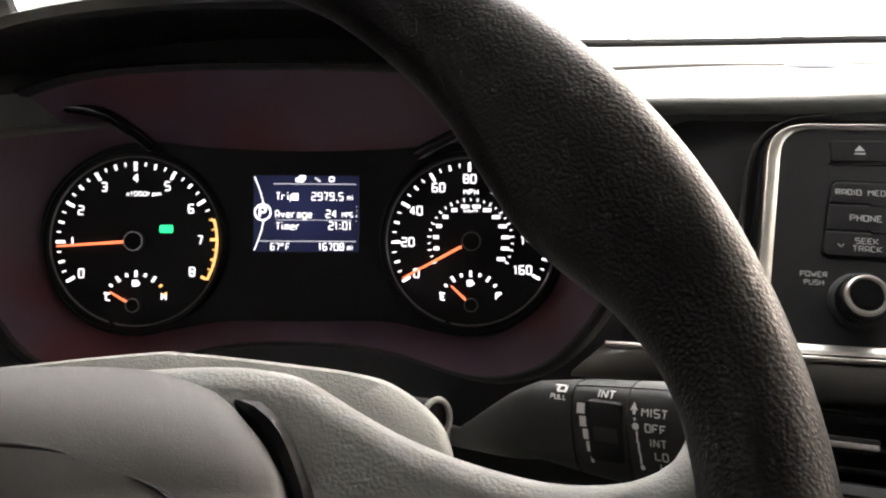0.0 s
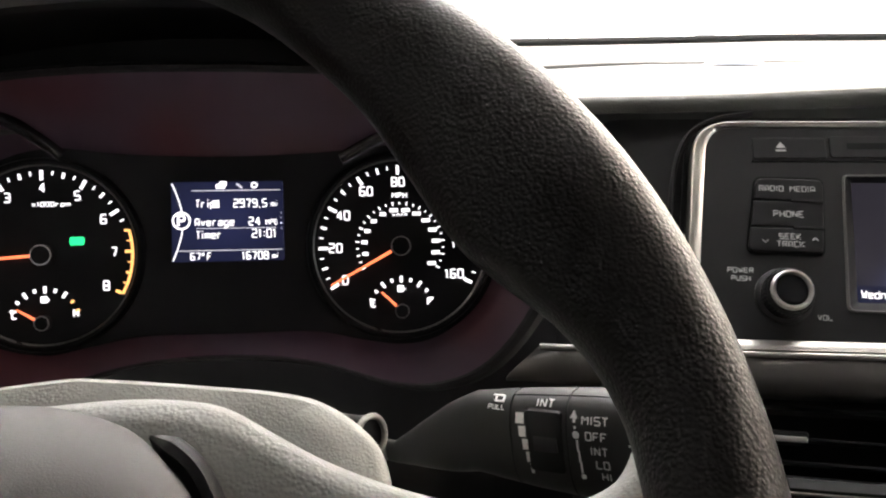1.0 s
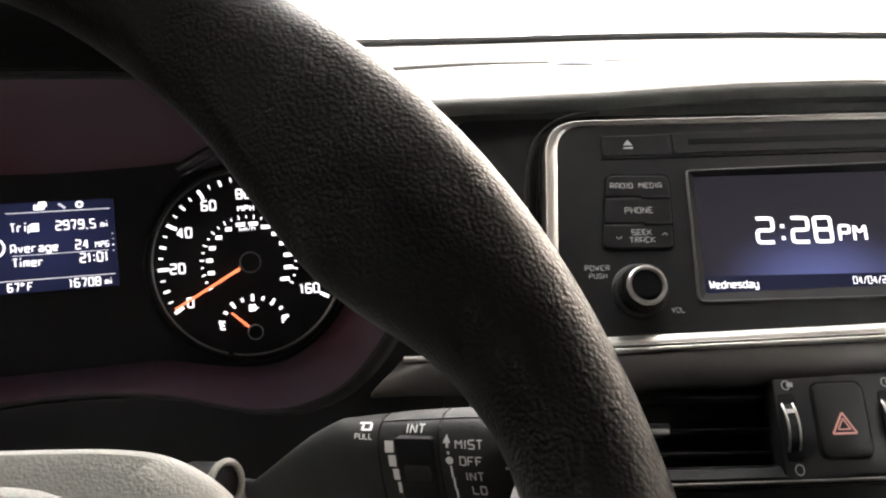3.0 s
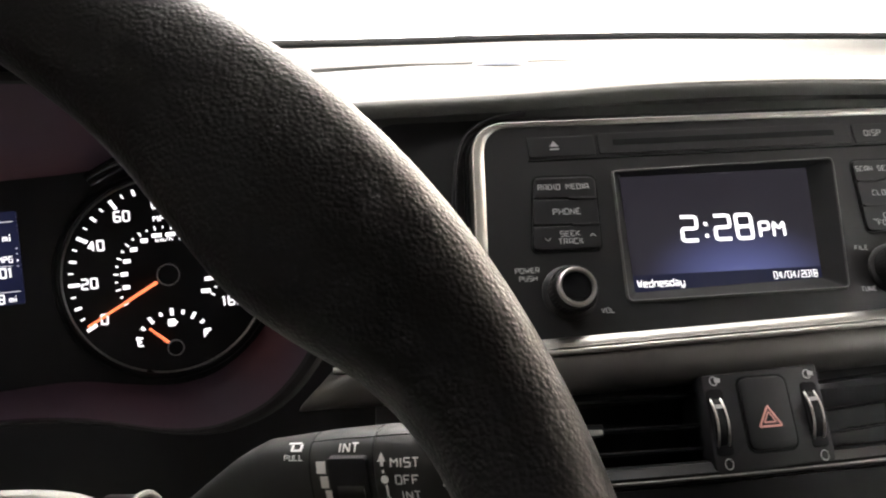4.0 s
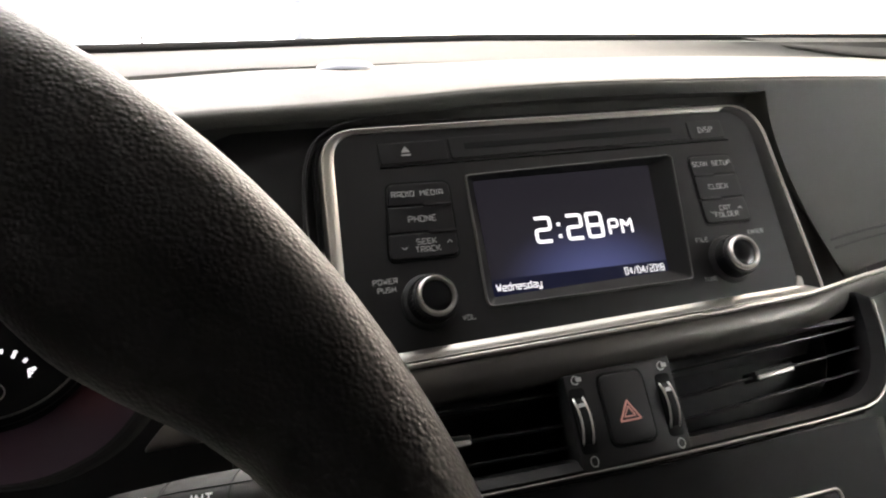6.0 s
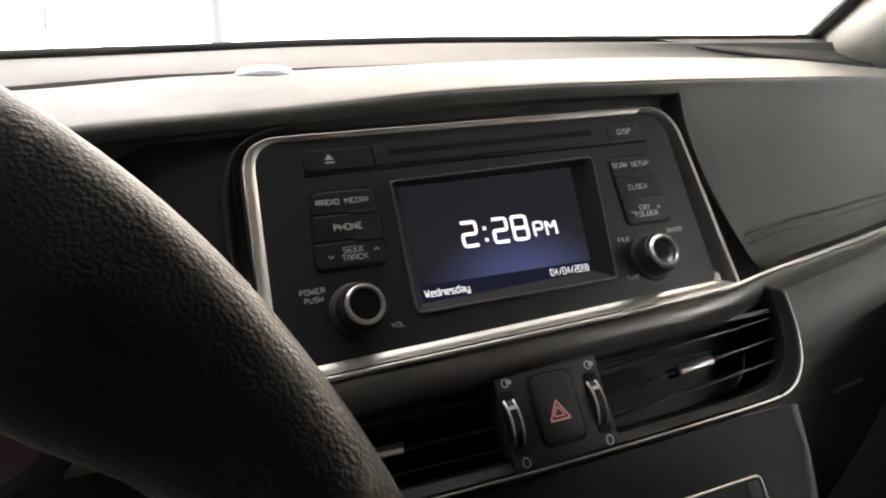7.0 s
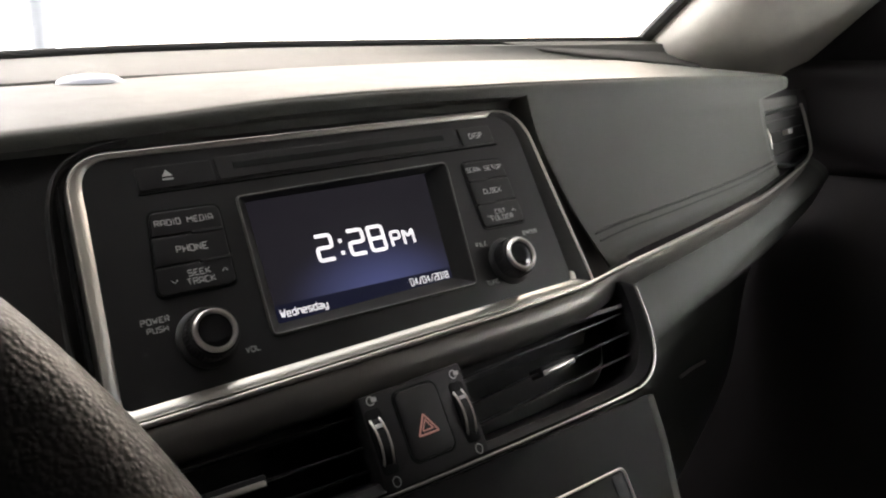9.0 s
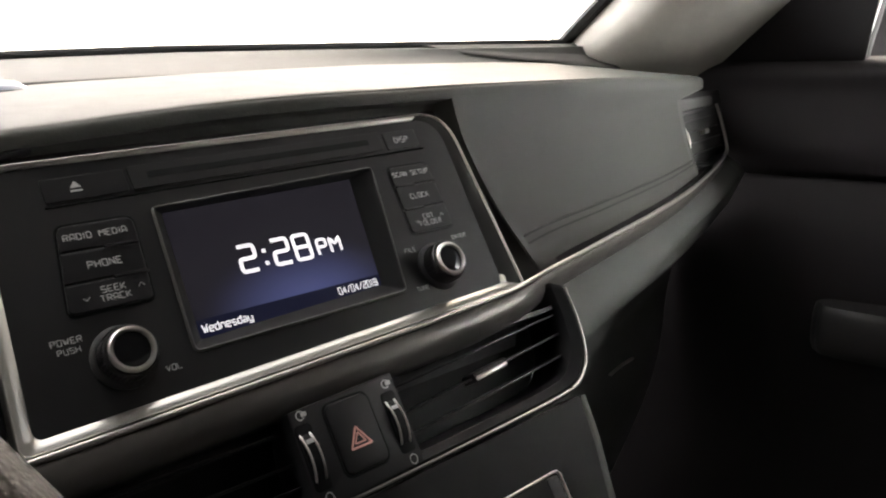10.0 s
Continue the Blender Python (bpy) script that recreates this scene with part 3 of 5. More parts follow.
    line = [S(u, v, 5.5) for u, v in ((-246, -71.5), (-150, -70.6), (-76, -69.2), (46, -66.7), (85, -65.6), (138, -63.2), (163, -61.8))]
    way = spline(line + top, 6)
    part("chrome_strip", tube(way, 0.0017, 0.0017, n=12, up=(0, -1, 0.4), taper=lambda k: 1 + 0.45 * max(0, min(1, (k - 0.5) * 5)) - 0.9 * max(0, k - 0.85) * 5), M_CHROME, d, "thin satin chrome strip")
    rows = []
    for i, p in enumerate(way):
        k = min(1, max(0, (p[0] - 0.46) / 0.12))
        slant = ru * (0.8 * mm * max(0, 1 - i / 5))
        size = float(np.interp(p[0], [0.12, 0.22, 0.50, 0.60, 0.85, 0.96, 1.0], [0.78, 0.95, 1.0, 0.98, 0.82, 0.6, 0.4])) * mm
        down = rv.lerp(Vector((0, 0.05, 1)), k).normalized() * size
        out = rn.lerp(Vector((0, -1, 0.15)), k).normalized() * size
        rows.append([Vector(p) - down * a - slant * a + out * (b - 5.5) for a, b in spline([(0.8, 1), (2.5, 4.0), (7, 5.6), (14, 4.6), (21, -1), (23, -10)], 3)])
    sheet(rows, M_SILVER, "metallic_band", d, "dark metallic band sweeping from the vents to the side vent", thick=0.0015)
    rows = []
    for x in np.linspace(0.88, 1.075, 8):
        ty, tz = ftop(min(x, 1.055))
        by, bz = fbot(min(x, 1.045))
        rows.append([(x, ty + (by - ty) * k + 0.014, tz + (bz - tz) * k) for k in np.linspace(0.0, 1.05, 7)])
    sheet(rows, M_DASH, "dash_end", d, "black dash end behind the side vent", thick=0.003)
    # glove box
    rows = []
    for x in np.linspace(0.548, 1.06, 22):
        by, bz = fbot(x)
        f = 1 - 0.45 * min(1, max(0, (x - 0.6) / 0.25))
        prof = [(by + 0.012, bz - 0.012), (by + 0.004, bz - 0.019), (by - 0.008 * f, bz - 0.024), (by - 0.020 * f, bz - 0.022 - 0.014 * f), (by - 0.026 * f, bz - 0.022 - 0.028 * f), (by - 0.020 * f, bz - 0.022 - 0.042 * f),
                (by + 0.008, bz - 0.085), (by + 0.045, bz - 0.115), (by + 0.065, bz - 0.16), (by + 0.075, bz - 0.20), (by + 0.09, bz - 0.34), (by + 0.16, bz - 0.55)]
        rows.append([(x, y, z) for y, z in spline(prof, 4)])
    sheet(rows, M_GLOVE, "glove_box", d, "dark glove box panel", thick=0.003)
    # The highlight along the handle edge is drawn as a chrome tube.
    part("glove_box_latch", tube(spline([(0.8405, 0.413, 0.7792), (0.8717, 0.413, 0.7791), (0.9086, 0.413, 0.7755)], 6), 0.002, n=8), M_CHROME, d, "thin latch edge, its highlight drawn as a chrome tube")
    # lower panel on the driver's side
    rows = [[(x, 0.56, 0.96), (x, 0.53, 0.93), (x, 0.50, 0.88), (x, 0.48, 0.80), (x, 0.54, 0.60)] for x in np.linspace(-0.36, 0.20, 8)]
    sheet(rows, M_BLACK, "driver_lower_panel", d, thick=0.003)
    # sensor on the dash
    sx, (sy, sz) = 0.312, ridge(0.312)
    s = thing("light_sensor", pose(sx, sy - 0.006, sz), "small milky sun sensor dome on the dash top", "sensor")
    bm = turned([(0.0245, -0.002), (0.0245, 0.0), (0.0225, 0.003), (0.017, 0.0058), (0.009, 0.007), (0.002, 0.0073)], 32)
    part("dome", bm, M_SENSOR, s)
    part("collar", turned([(0.0265, -0.002), (0.0265, 0.0012), (0.0248, 0.0014), (0.0248, -0.002)], 32), M_PAD, s)


def rpoly(corners, radii, n=6):
    """A polygon (counter-clockwise) with rounded corners."""
    pts = []
    k = len(corners)
    for i in range(k):
        p, a, b = (np.array(corners[j % k], float) for j in (i, i - 1, i + 1))
        r = radii[i]
        d1, d2 = (a - p) / np.linalg.norm(a - p), (b - p) / np.linalg.norm(b - p)
        half = math.acos(max(-1, min(1, float(d1 @ d2)))) / 2
        t = r / math.tan(half)
        p1, p2 = p + d1 * t, p + d2 * t
        for j in range(n + 1):
            s = j / n
            pts.append(tuple((1 - s) ** 2 * p1 + 2 * s * (1 - s) * p + s * s * p2))
    return pts


def mmp(pts):
    return [(x * mm, y * mm) for x, y in pts]


# ---------------------------------------------------------------- radio
def knob(parent, u, v, marker):
    k = part("knob", turned([(16.5 * mm, 1.0 * mm), (16.5 * mm, 2.6 * mm), (15.5 * mm, 3.6 * mm), (13.6 * mm, 4.0 * mm), (13.2 * mm, 13.5 * mm), (12.6 * mm, 14.5 * mm), (2 * mm, 14.5 * mm)], 48),
             M_BLACK, parent, "ribbed black rotary knob", m=Matrix.Translation((u * mm, v * mm, 0)))
    for i in range(36):
        a = 2 * math.pi * i / 36
        part("rib", box(-0.45 * mm, 0.45 * mm, -0.45 * mm, 0.45 * mm, 4.5 * mm, 13 * mm), M_BUTTON, k, smooth=False, m=Matrix.Translation((13.3 * mm * math.cos(a), 13.3 * mm * math.sin(a), 0)) @ Matrix.Rotation(a, 4, "Z"))
    ring = [(10.0, 14), (11.4, 14.2), (11.7, 15.4), (11.4, 16.8), (10.6, 17.6), (9.6, 17.5), (9.0, 16.6), (8.9, 15.0)]
    rows = [[(r * mm * math.cos(2 * math.pi * i / 48), r * mm * math.sin(2 * math.pi * i / 48), z * mm) for i in range(48)] for r, z in ring + ring[:1]]
    part("knob_ring", fix(loft(rows)), M_CHROME, k, "polished chrome ring")
    part("knob_cap", turned([(9.2 * mm, 13.8 * mm), (9.2 * mm, 15.6 * mm), (8.5 * mm, 15.9 * mm), (3 * mm, 15.9 * mm), (0.5 * mm, 15.9 * mm)], 40), M_GLOSS, k, "gloss black knob cap")
    return k


def radio():
    r = thing("car_radio", STACK, "black car radio with lit clock screen in a chrome frame", "radio")
    outer = mmp(rpoly([(169.5, -61.8), (164.5, 81), (-156, 73.5), (-165.8, -69.2)], [4, 26, 26, 5], 12))
    ridge_ = mmp(rpoly([(167.2, -60.6), (162.2, 79.6), (-154.6, 72.4), (-164.4, -68.0)], [3, 25, 25, 5], 12))
    inner = mmp(rpoly([(152.8, -54.8), (155.3, 76.2), (-147.4, 70.8), (-157.0, -61.8)], [2, 22, 19, 5], 12))
    low = lambda y: min(1, max(0, (y / mm - 40) / 32))
    wall = [[(x, y, (-6 + 7 * low(y)) * mm) for x, y in outer], [(x, y, (4.6 - 2.4 * low(y)) * mm) for x, y in outer]]
    # Dimmer metal than the frame edge, for the dark it reflects.
    part("frame_wall", fix(loft(wall)), M_SATIN, r, "outer wall of the radio frame, dimmed for its dark reflection")
    rows = []
    for k, z in ((0, 4.6), (0.06, 5.3), (0.25, 6.0), (0.55, 6.1), (0.85, 5.6), (1.0, 5.0)):
        rows.append([(a[0] * (1 - k) + b[0] * k, a[1] * (1 - k) + b[1] * k, (z - 2.4 * low(a[1])) * mm) for a, b in zip(outer, ridge_)])
    part("surround_frame", fix(loft(rows)), M_CHROME, r, "satin chrome edge round the radio")
    rows = [[(a[0] * (1 - k) + b[0] * k, a[1] * (1 - k) + b[1] * k, (z - 2.4 * low(a[1]) * (1 - k)) * mm) for a, b in zip(ridge_, inner)] for k, z in ((0, 5.0), (0.3, 4.4), (0.7, 3.0), (1.0, 1.2))]
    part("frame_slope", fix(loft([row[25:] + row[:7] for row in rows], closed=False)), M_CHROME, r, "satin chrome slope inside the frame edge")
    # Same chrome slope, coloured dark for the dim side it mirrors.
    part("frame_slope", fix(loft([row[6:26] for row in rows], closed=False)), M_SLOPE, r, "driver-facing chrome slope, dark reflection put into its colour")
    bl = [(150.5, -55.2), (164.5, -56.2), (158, -50.5), (153.2, -48.5)]
    part("frame_corner", slab(mmp(bl), 1.0 * mm, 2.6 * mm, 0.8 * mm), M_CHROME, r)
    part("shadow_gap", frame_ring(inset(outer, -3.0 * mm), inset(outer, -0.2 * mm), -8 * mm, -5.0 * mm, 0.5 * mm), M_DIAL, r)
    bez_o = mmp(rpoly([(71.5, -42.6), (83, 46.0), (-70.5, 41), (-74.3, -43.4)], [5, 5, 4, 5], 12))
    open_ = mmp(rpoly([(59, -32.5), (66.5, 41.5), (-62.5, 38.7), (-65, -35.4)], [1.5, 1.5, 1.5, 1.5], 12))
    part("faceplate", frame_ring(inset(inner, -0.4 * mm), inset(bez_o, 0.6 * mm), -3 * mm, 1.5 * mm, 0.3 * mm), M_FACE, r, "matte black faceplate")
    # screen in its sloping recess
    rows = [[(x, y, z * mm) for x, y in ring] for ring, z in ((bez_o, 0.8), (inset(bez_o, 0.3 * mm), 2.4), (inset(bez_o, 1.0 * mm), 2.9), (inset(bez_o, 1.7 * mm), 2.3))]
    b3 = inset(bez_o, 1.7 * mm)
    rows += [[(a[0] * (1 - k) + b[0] * k, a[1] * (1 - k) + b[1] * k, z * mm) for a, b in zip(b3, open_)] for k, z in ((0.5, -1.0), (1.0, -5.2))]
    # Paler than the recess behind it, for the highlights on the lip.
    part("screen_edge", fix(loft(rows[:4])), M_EDGE, r, "screen edge, its grey highlights put into a paler colour")
    part("screen_bezel", fix(loft(rows[3:])), M_RECESS, r, "sloping satin black screen recess")
    scr = part("display", box(-68 * mm, 69 * mm, -39 * mm, 45 * mm, -8 * mm, -5 * mm), M_LCD, r, "lit display, dark above and blue below", smooth=False)
    z = -4.85 * mm
    text("2:28", 21.0 * mm, M_LIT, scr, (-4.6 * mm, 3.1 * mm, z), "clock_time", wide=1.12, bold=0.06 * mm, lean=0.05)
    text("PM", 12.9 * mm, M_LIT, scr, (32.6 * mm, 0.6 * mm, z), "clock_half", wide=1.12, bold=0.2 * mm, lean=0.05)
    part("date_band", box(-67.5 * mm, 66.5 * mm, -37.5 * mm, -25.2 * mm, -5.0 * mm, -4.94 * mm), M_TFT, scr, smooth=False)
    text("Wednesday", 6.0 * mm, M_LIT, scr, (-62.5 * mm, -30.4 * mm, z), "date_text", wide=0.88, bold=-0.02 * mm, align="LEFT")
    text("04/04/2018", 5.8 * mm, M_LIT, scr, (56.5 * mm, -29.6 * mm, z), "date_text", wide=0.88, bold=-0.06 * mm, align="RIGHT")
    f = 1.7 * mm
    # disc slot and upper strip
    tl = math.atan2(4.5, 200)
    slope = Matrix.Translation((0, 58 * mm, 0)) @ Matrix.Rotation(tl, 4, "Z")
    part("upper_groove", box(-122 * mm, 133 * mm, -7.4 * mm, -6.6 * mm, 1.3 * mm, 1.62 * mm), M_GLOSS, r, smooth=False, m=slope)
    part("slot_lip", slab(rrect(-76 * mm, 99 * mm, -4.5 * mm, 9.5 * mm, 2 * mm), 1.2 * mm, 2.4 * mm, 0.4 * mm), M_FACE, r, smooth=False, m=slope)
    part("disc_slot", box(-66 * mm, 88 * mm, 1.0 * mm, 5.2 * mm, 1.2 * mm, 2.5 * mm, 0.3 * mm), M_DIAL, r, "dark disc slot", smooth=False, m=slope)
    for u0, u1, nm in ((-121, -78, "eject_key"), (102, 131, "display_key")):
        key = part(nm, slab(rrect(u0 * mm, u1 * mm, -5 * mm, 8.5 * mm, 1.6 * mm), 1.0 * mm, 2.3 * mm, 0.4 * mm), M_KEY, r, smooth=False, m=slope)
        if nm == "eject_key":
            bm = bmesh.new()
            bm.faces.new([bm.verts.new((x * mm, y * mm, 2.36 * mm)) for x, y in ((-107.5, 1.8), (-101.5, 1.8), (-104.5, 5.6))])
            part("eject_symbol", bm, M_PRINT, key, smooth=False)
            part("eject_symbol", box(-107.5 * mm, -101.5 * mm, -0.4 * mm, 0.6 * mm, 2.3 * mm, 2.38 * mm), M_PRINT, key, smooth=False)
        else:
            text("DISP", 5.2 * mm, M_PRINT, key, (116 * mm, 1.6 * mm, 2.36 * mm), wide=1.15)
    # key columns
    def column(corners, cuts, words, cx):
        (xl0, xl1), (xr0, xr1), y0, y1 = corners
        ys = [y1, *cuts, y0]
        for i, w in enumerate(words):
            a, b = ys[i], ys[i + 1]
            le = lambda y: xl1 + (xl0 - xl1) * (y1 - y) / (y1 - y0)
            rt = lambda y: xr1 + (xr0 - xr1) * (y1 - y) / (y1 - y0)
            rad = [0.8, 5 if i == 0 else 0.8, 5 if i == 0 else 0.8, 0.8] if i < 2 else [4, 0.8, 0.8, 4]
            key = part("key", slab(mmp(rpoly([(rt(b + 0.5), b + 0.5), (rt(a - 0.5), a - 0.5), (le(a - 0.5), a - 0.5), (le(b + 0.5), b + 0.5)], rad)), 0.8 * mm, 2.9 * mm, 0.6 * mm), M_KEY, r, smooth=False)
            for line, dy, size in w:
                text(line, size * mm, M_PRINT, key, (cx * mm, ((a + b) / 2 + dy) * mm, 2.96 * mm), wide=1.2, bold=0.03 * mm)
            if i == 2:
                for du, up in ((-14 if cx < 0 else -11, -1), (14 if cx < 0 else 12, 1)):
                    bm = tube([((cx + du - 1.6) * mm, ((a + b) / 2 - up * 0.8 + (up > 0) * 2 - 1) * mm, 2.95 * mm), ((cx + du) * mm, ((a + b) / 2 + up * 0.8 + (up > 0) * 2 - 1) * mm, 2.95 * mm), ((cx + du + 1.6) * mm, ((a + b) / 2 - up * 0.8 + (up > 0) * 2 - 1) * mm, 2.95 * mm)], 0.3 * mm, n=5)
                    part("arrow_mark", bm, M_PRINT, key, smooth=False)
        part("key_groove", frame_ring(mmp(rpoly([(xr0 + 1.2, y0 - 1.2), (xr1 + 1.2, y1 + 1.2), (xl1 - 1.2, y1 + 1.2), (xl0 - 1.2, y0 - 1.2)], [5, 6, 6, 5])), mmp(rpoly([(xr0 + 0.2, y0 - 0.2), (xr1 + 0.2, y1 + 0.2), (xl1 - 0.2, y1 + 0.2), (xl0 - 0.2, y0 - 0.2)], [4.6, 5.4, 5.4, 4.6])), 1.0 * mm, 1.62 * mm, 0.1 * mm), M_DIAL, r)
        side = xr1 if cx < 0 else xl1
        for c in cuts:
            x0, x1 = (side - 19, side - 1) if cx < 0 else (side + 1, side + 17)
            part("key_ridge", slab(rrect(x0 * mm, x1 * mm, (c - 0.9) * mm, (c + 0.9) * mm, 0.85 * mm), 1.2 * mm, 3.3 * mm, 0.4 * mm), M_BLACK, r)

    column(((-127, -120), (-84.5, -81.5), -9.5, 37.5), (23.0, 6.2), ([("RADIO  MEDIA", 0.3, 4.3)], [("PHONE", 0, 4.8)], [("SEEK", 2.3, 4.3), ("TRACK", -2.4, 4.3)]), -102.8)
    column(((93.5, 94.5), (130.5, 129.5), -6.5, 42.8), (28.2, 11.0), ([("SCAN  SETUP", 1, 4.3)], [("CLOCK", 0, 4.5)], [("CAT", 1.6, 4.4), ("FOLDER", -3.0, 4.4)]), 111.6)
    knob(r, -108, -35.2, 0)
    knob(r, 104, -31.6, 1)
    for s, u, v, sz in (("POWER", -131.5, -20.5, 3.9), ("PUSH", -131.5, -25.4, 3.7), ("VOL", -86.3, -46.8, 3.8), ("FILE", 86.5, -16.4, 3.7), ("ENTER", 131.5, -14.5, 3.6), ("TUNE", 84.5, -43.0, 3.6)):
        text(s, sz * mm, M_PRINT, r, (u * mm, v * mm, 1.56 * mm), wide=1.2, bold=0.04 * mm)


# ---------------------------------------------------------------- centre vents, hazard key, console
def vents():
    v = thing("centre_vent_unit", STACK, "black twin air vent unit with hazard switch between", "air vent")
    half = [(0, -144.5), (97, -143.6), (160, -141.8), (184, -137), (199, -123), (206, -100), (207.5, -73)]
    line = spline([(-x, y) for x, y in reversed(half)][:-1] + half, 6)
    part("chrome_lip", tube([(x * mm, y * mm, 4.5 * mm) for x, y in line], 1.0 * mm, 1.3 * mm, n=10, up=(0, 0, 1)), M_SATIN, v, "thin chrome edge round the vents")
    rows = [[(x * k * mm, (y * k2 + dy) * mm, w * mm) for x, y in line] for k, k2, dy, w in ((1.012, 1.0, -3, -8), (1.008, 1.0, -2, 3), (0.985, 1.0, 2.5, 5), (0.955, 1.0, 7.5, 1.5), (0.945, 1.0, 9, -6), (0.94, 1.0, 9.5, -34))]
    sheet([[tuple(p) for p in r] for r in rows], M_BUTTON, "vent_frame", v, "gloss black vent surround", thick=1.0 * mm)
    part("vent_back", box(-210 * mm, 210 * mm, -146 * mm, -80 * mm, -42 * mm, -36 * mm), M_DIAL, v, smooth=False)
    part("vent_roof", box(-212 * mm, 212 * mm, -84 * mm, -81 * mm, -40 * mm, -4 * mm), M_BLACK, v, smooth=False)
    for s in (-1, 1):
        for y, tilt in ((-98.3, 0.054), (-116.0, 0.072), (-128.9, 0.062)):
            a, b = sorted((s * 38 * mm, s * (196 if y > -120 else 190) * mm))
            lean = Matrix.Translation((0, y * mm, 0)) @ Matrix.Rotation(math.atan(tilt if s > 0 else -0.02), 4, "Z")
            part("slat", box(a, b, -0.8 * mm, 0.8 * mm, -20 * mm, -5 * mm, 0.5 * mm), M_SLAT, v, m=lean)
        tab = part("tab", slab(rrect(-16 * mm, 16 * mm, -3.4 * mm, 3.4 * mm, 1.4 * mm), -14 * mm, -1.5 * mm, 1.2 * mm), M_BLACK, v, m=Matrix.Translation((s * 114.5 * mm, (-107.6 if s > 0 else -113.5) * mm, 0)) @ Matrix.Rotation(0.07 if s > 0 else -0.02, 4, "Z"))
        part("tab_insert", slab(rrect(-15 * mm, 15 * mm, -2.8 * mm, 0.4 * mm, 1.2 * mm), -2 * mm, -0.6 * mm, 0.8 * mm), M_CHROME, tab, "chrome tab insert")
    pl = part("switch_panel", slab(mmp(rpoly([(33.5, -142.5), (33.5, -86.5), (-39, -89), (-40.5, -144)], [4, 2, 2, 4])), -8 * mm, 5.5 * mm, 1.2 * mm), M_FACE, v, "matte black switch panel")
    hz = part("hazard_switch", slab(mmp(rrect(-17.8, 11.4, -133.0, -92.3, 5)), 4 * mm, 7.2 * mm, 1.3 * mm), M_FACE, v, "black hazard key")
    part("switch_groove", frame_ring(mmp(rrect(-19.2, 12.8, -134.4, -90.9, 5.8)), mmp(rrect(-17.9, 11.5, -133.1, -92.2, 5)), 5 * mm, 5.65 * mm, 0.1 * mm), M_DIAL, v)
    for k, w in ((1.0, 1.1), (0.52, 0.8)):
        t = [(0.0 * k, 6.7 * k), (6.9 * k, -4.6 * k), (-6.9 * k, -4.6 * k), (0, 6.7 * k)]
        for i in range(3):
            a, b = t[i], t[i + 1]
            part("triangle_mark", tube([((a[0] - 3.4) * mm, (a[1] - 115.5) * mm, 7.25 * mm), ((b[0] - 3.4) * mm, (b[1] - 115.5) * mm, 7.25 * mm)], 0.55 * w * mm, 0.15 * mm, n=6), M_HAZARD, hz, smooth=False)
    for cu in (-33.0, 25.6):
        cv = -115.5
        part("wheel_slot", slab(mmp(rrect(cu - 5.2, cu + 5.2, cv - 18.5, cv + 18.5, 2.5)), 4.8 * mm, 5.7 * mm, 0.1 * mm), M_DIAL, v)
        th = turned([(20 * mm, -4 * mm), (22 * mm, -3 * mm), (22.4 * mm, 0), (22 * mm, 3 * mm), (20 * mm, 4 * mm)], 60)
        wh = part("thumb_wheel", th, M_BUTTON, v, "ribbed thumb wheel", m=Matrix.Translation((cu * mm, cv * mm, -12.6 * mm)) @ Matrix.Rotation(radians(90), 4, "Y"))
        for s in (-1, 1):
            part("wheel_rim", tube([(22.0 * mm * math.cos(a), 22.0 * mm * math.sin(a), s * 3.1 * mm) for a in np.linspace(-1.0, 1.0, 18) + math.pi], 0.7 * mm, n=6), M_CHROME, wh, "bright wheel edge")
        part("wheel_mark", box(-2.2 * mm, 2.2 * mm, -1.1 * mm, 1.1 * mm, 0, 0.5 * mm), M_PRINTW, v, smooth=False, m=Matrix.Translation((cu * mm, (cv + 8.5) * mm, 8.0 * mm)))
        part("open_symbol", tube([((cu + 1 + 2.4 * math.cos(a)) * mm, (-138.5 + 2.8 * math.sin(a)) * mm, 5.6 * mm) for a in np.linspace(0, 2 * math.pi, 17)[:-1]], 0.3 * mm, 0.15 * mm, n=5, closed=True), M_PRINT, v)
        part("air_symbol", tube([((cu + 1 + 2.4 * math.cos(a)) * mm, (-92.5 + 2.4 * math.sin(a)) * mm, 5.6 * mm) for a in np.linspace(0.6, 5.6, 12)], 0.35 * mm, 0.15 * mm, n=5), M_PRINT, v)
        part("air_symbol", box((cu + 1.5) * mm, (cu + 5) * mm, -93.5 * mm, -91 * mm, 5.5 * mm, 5.62 * mm), M_PRINT, v, smooth=False)


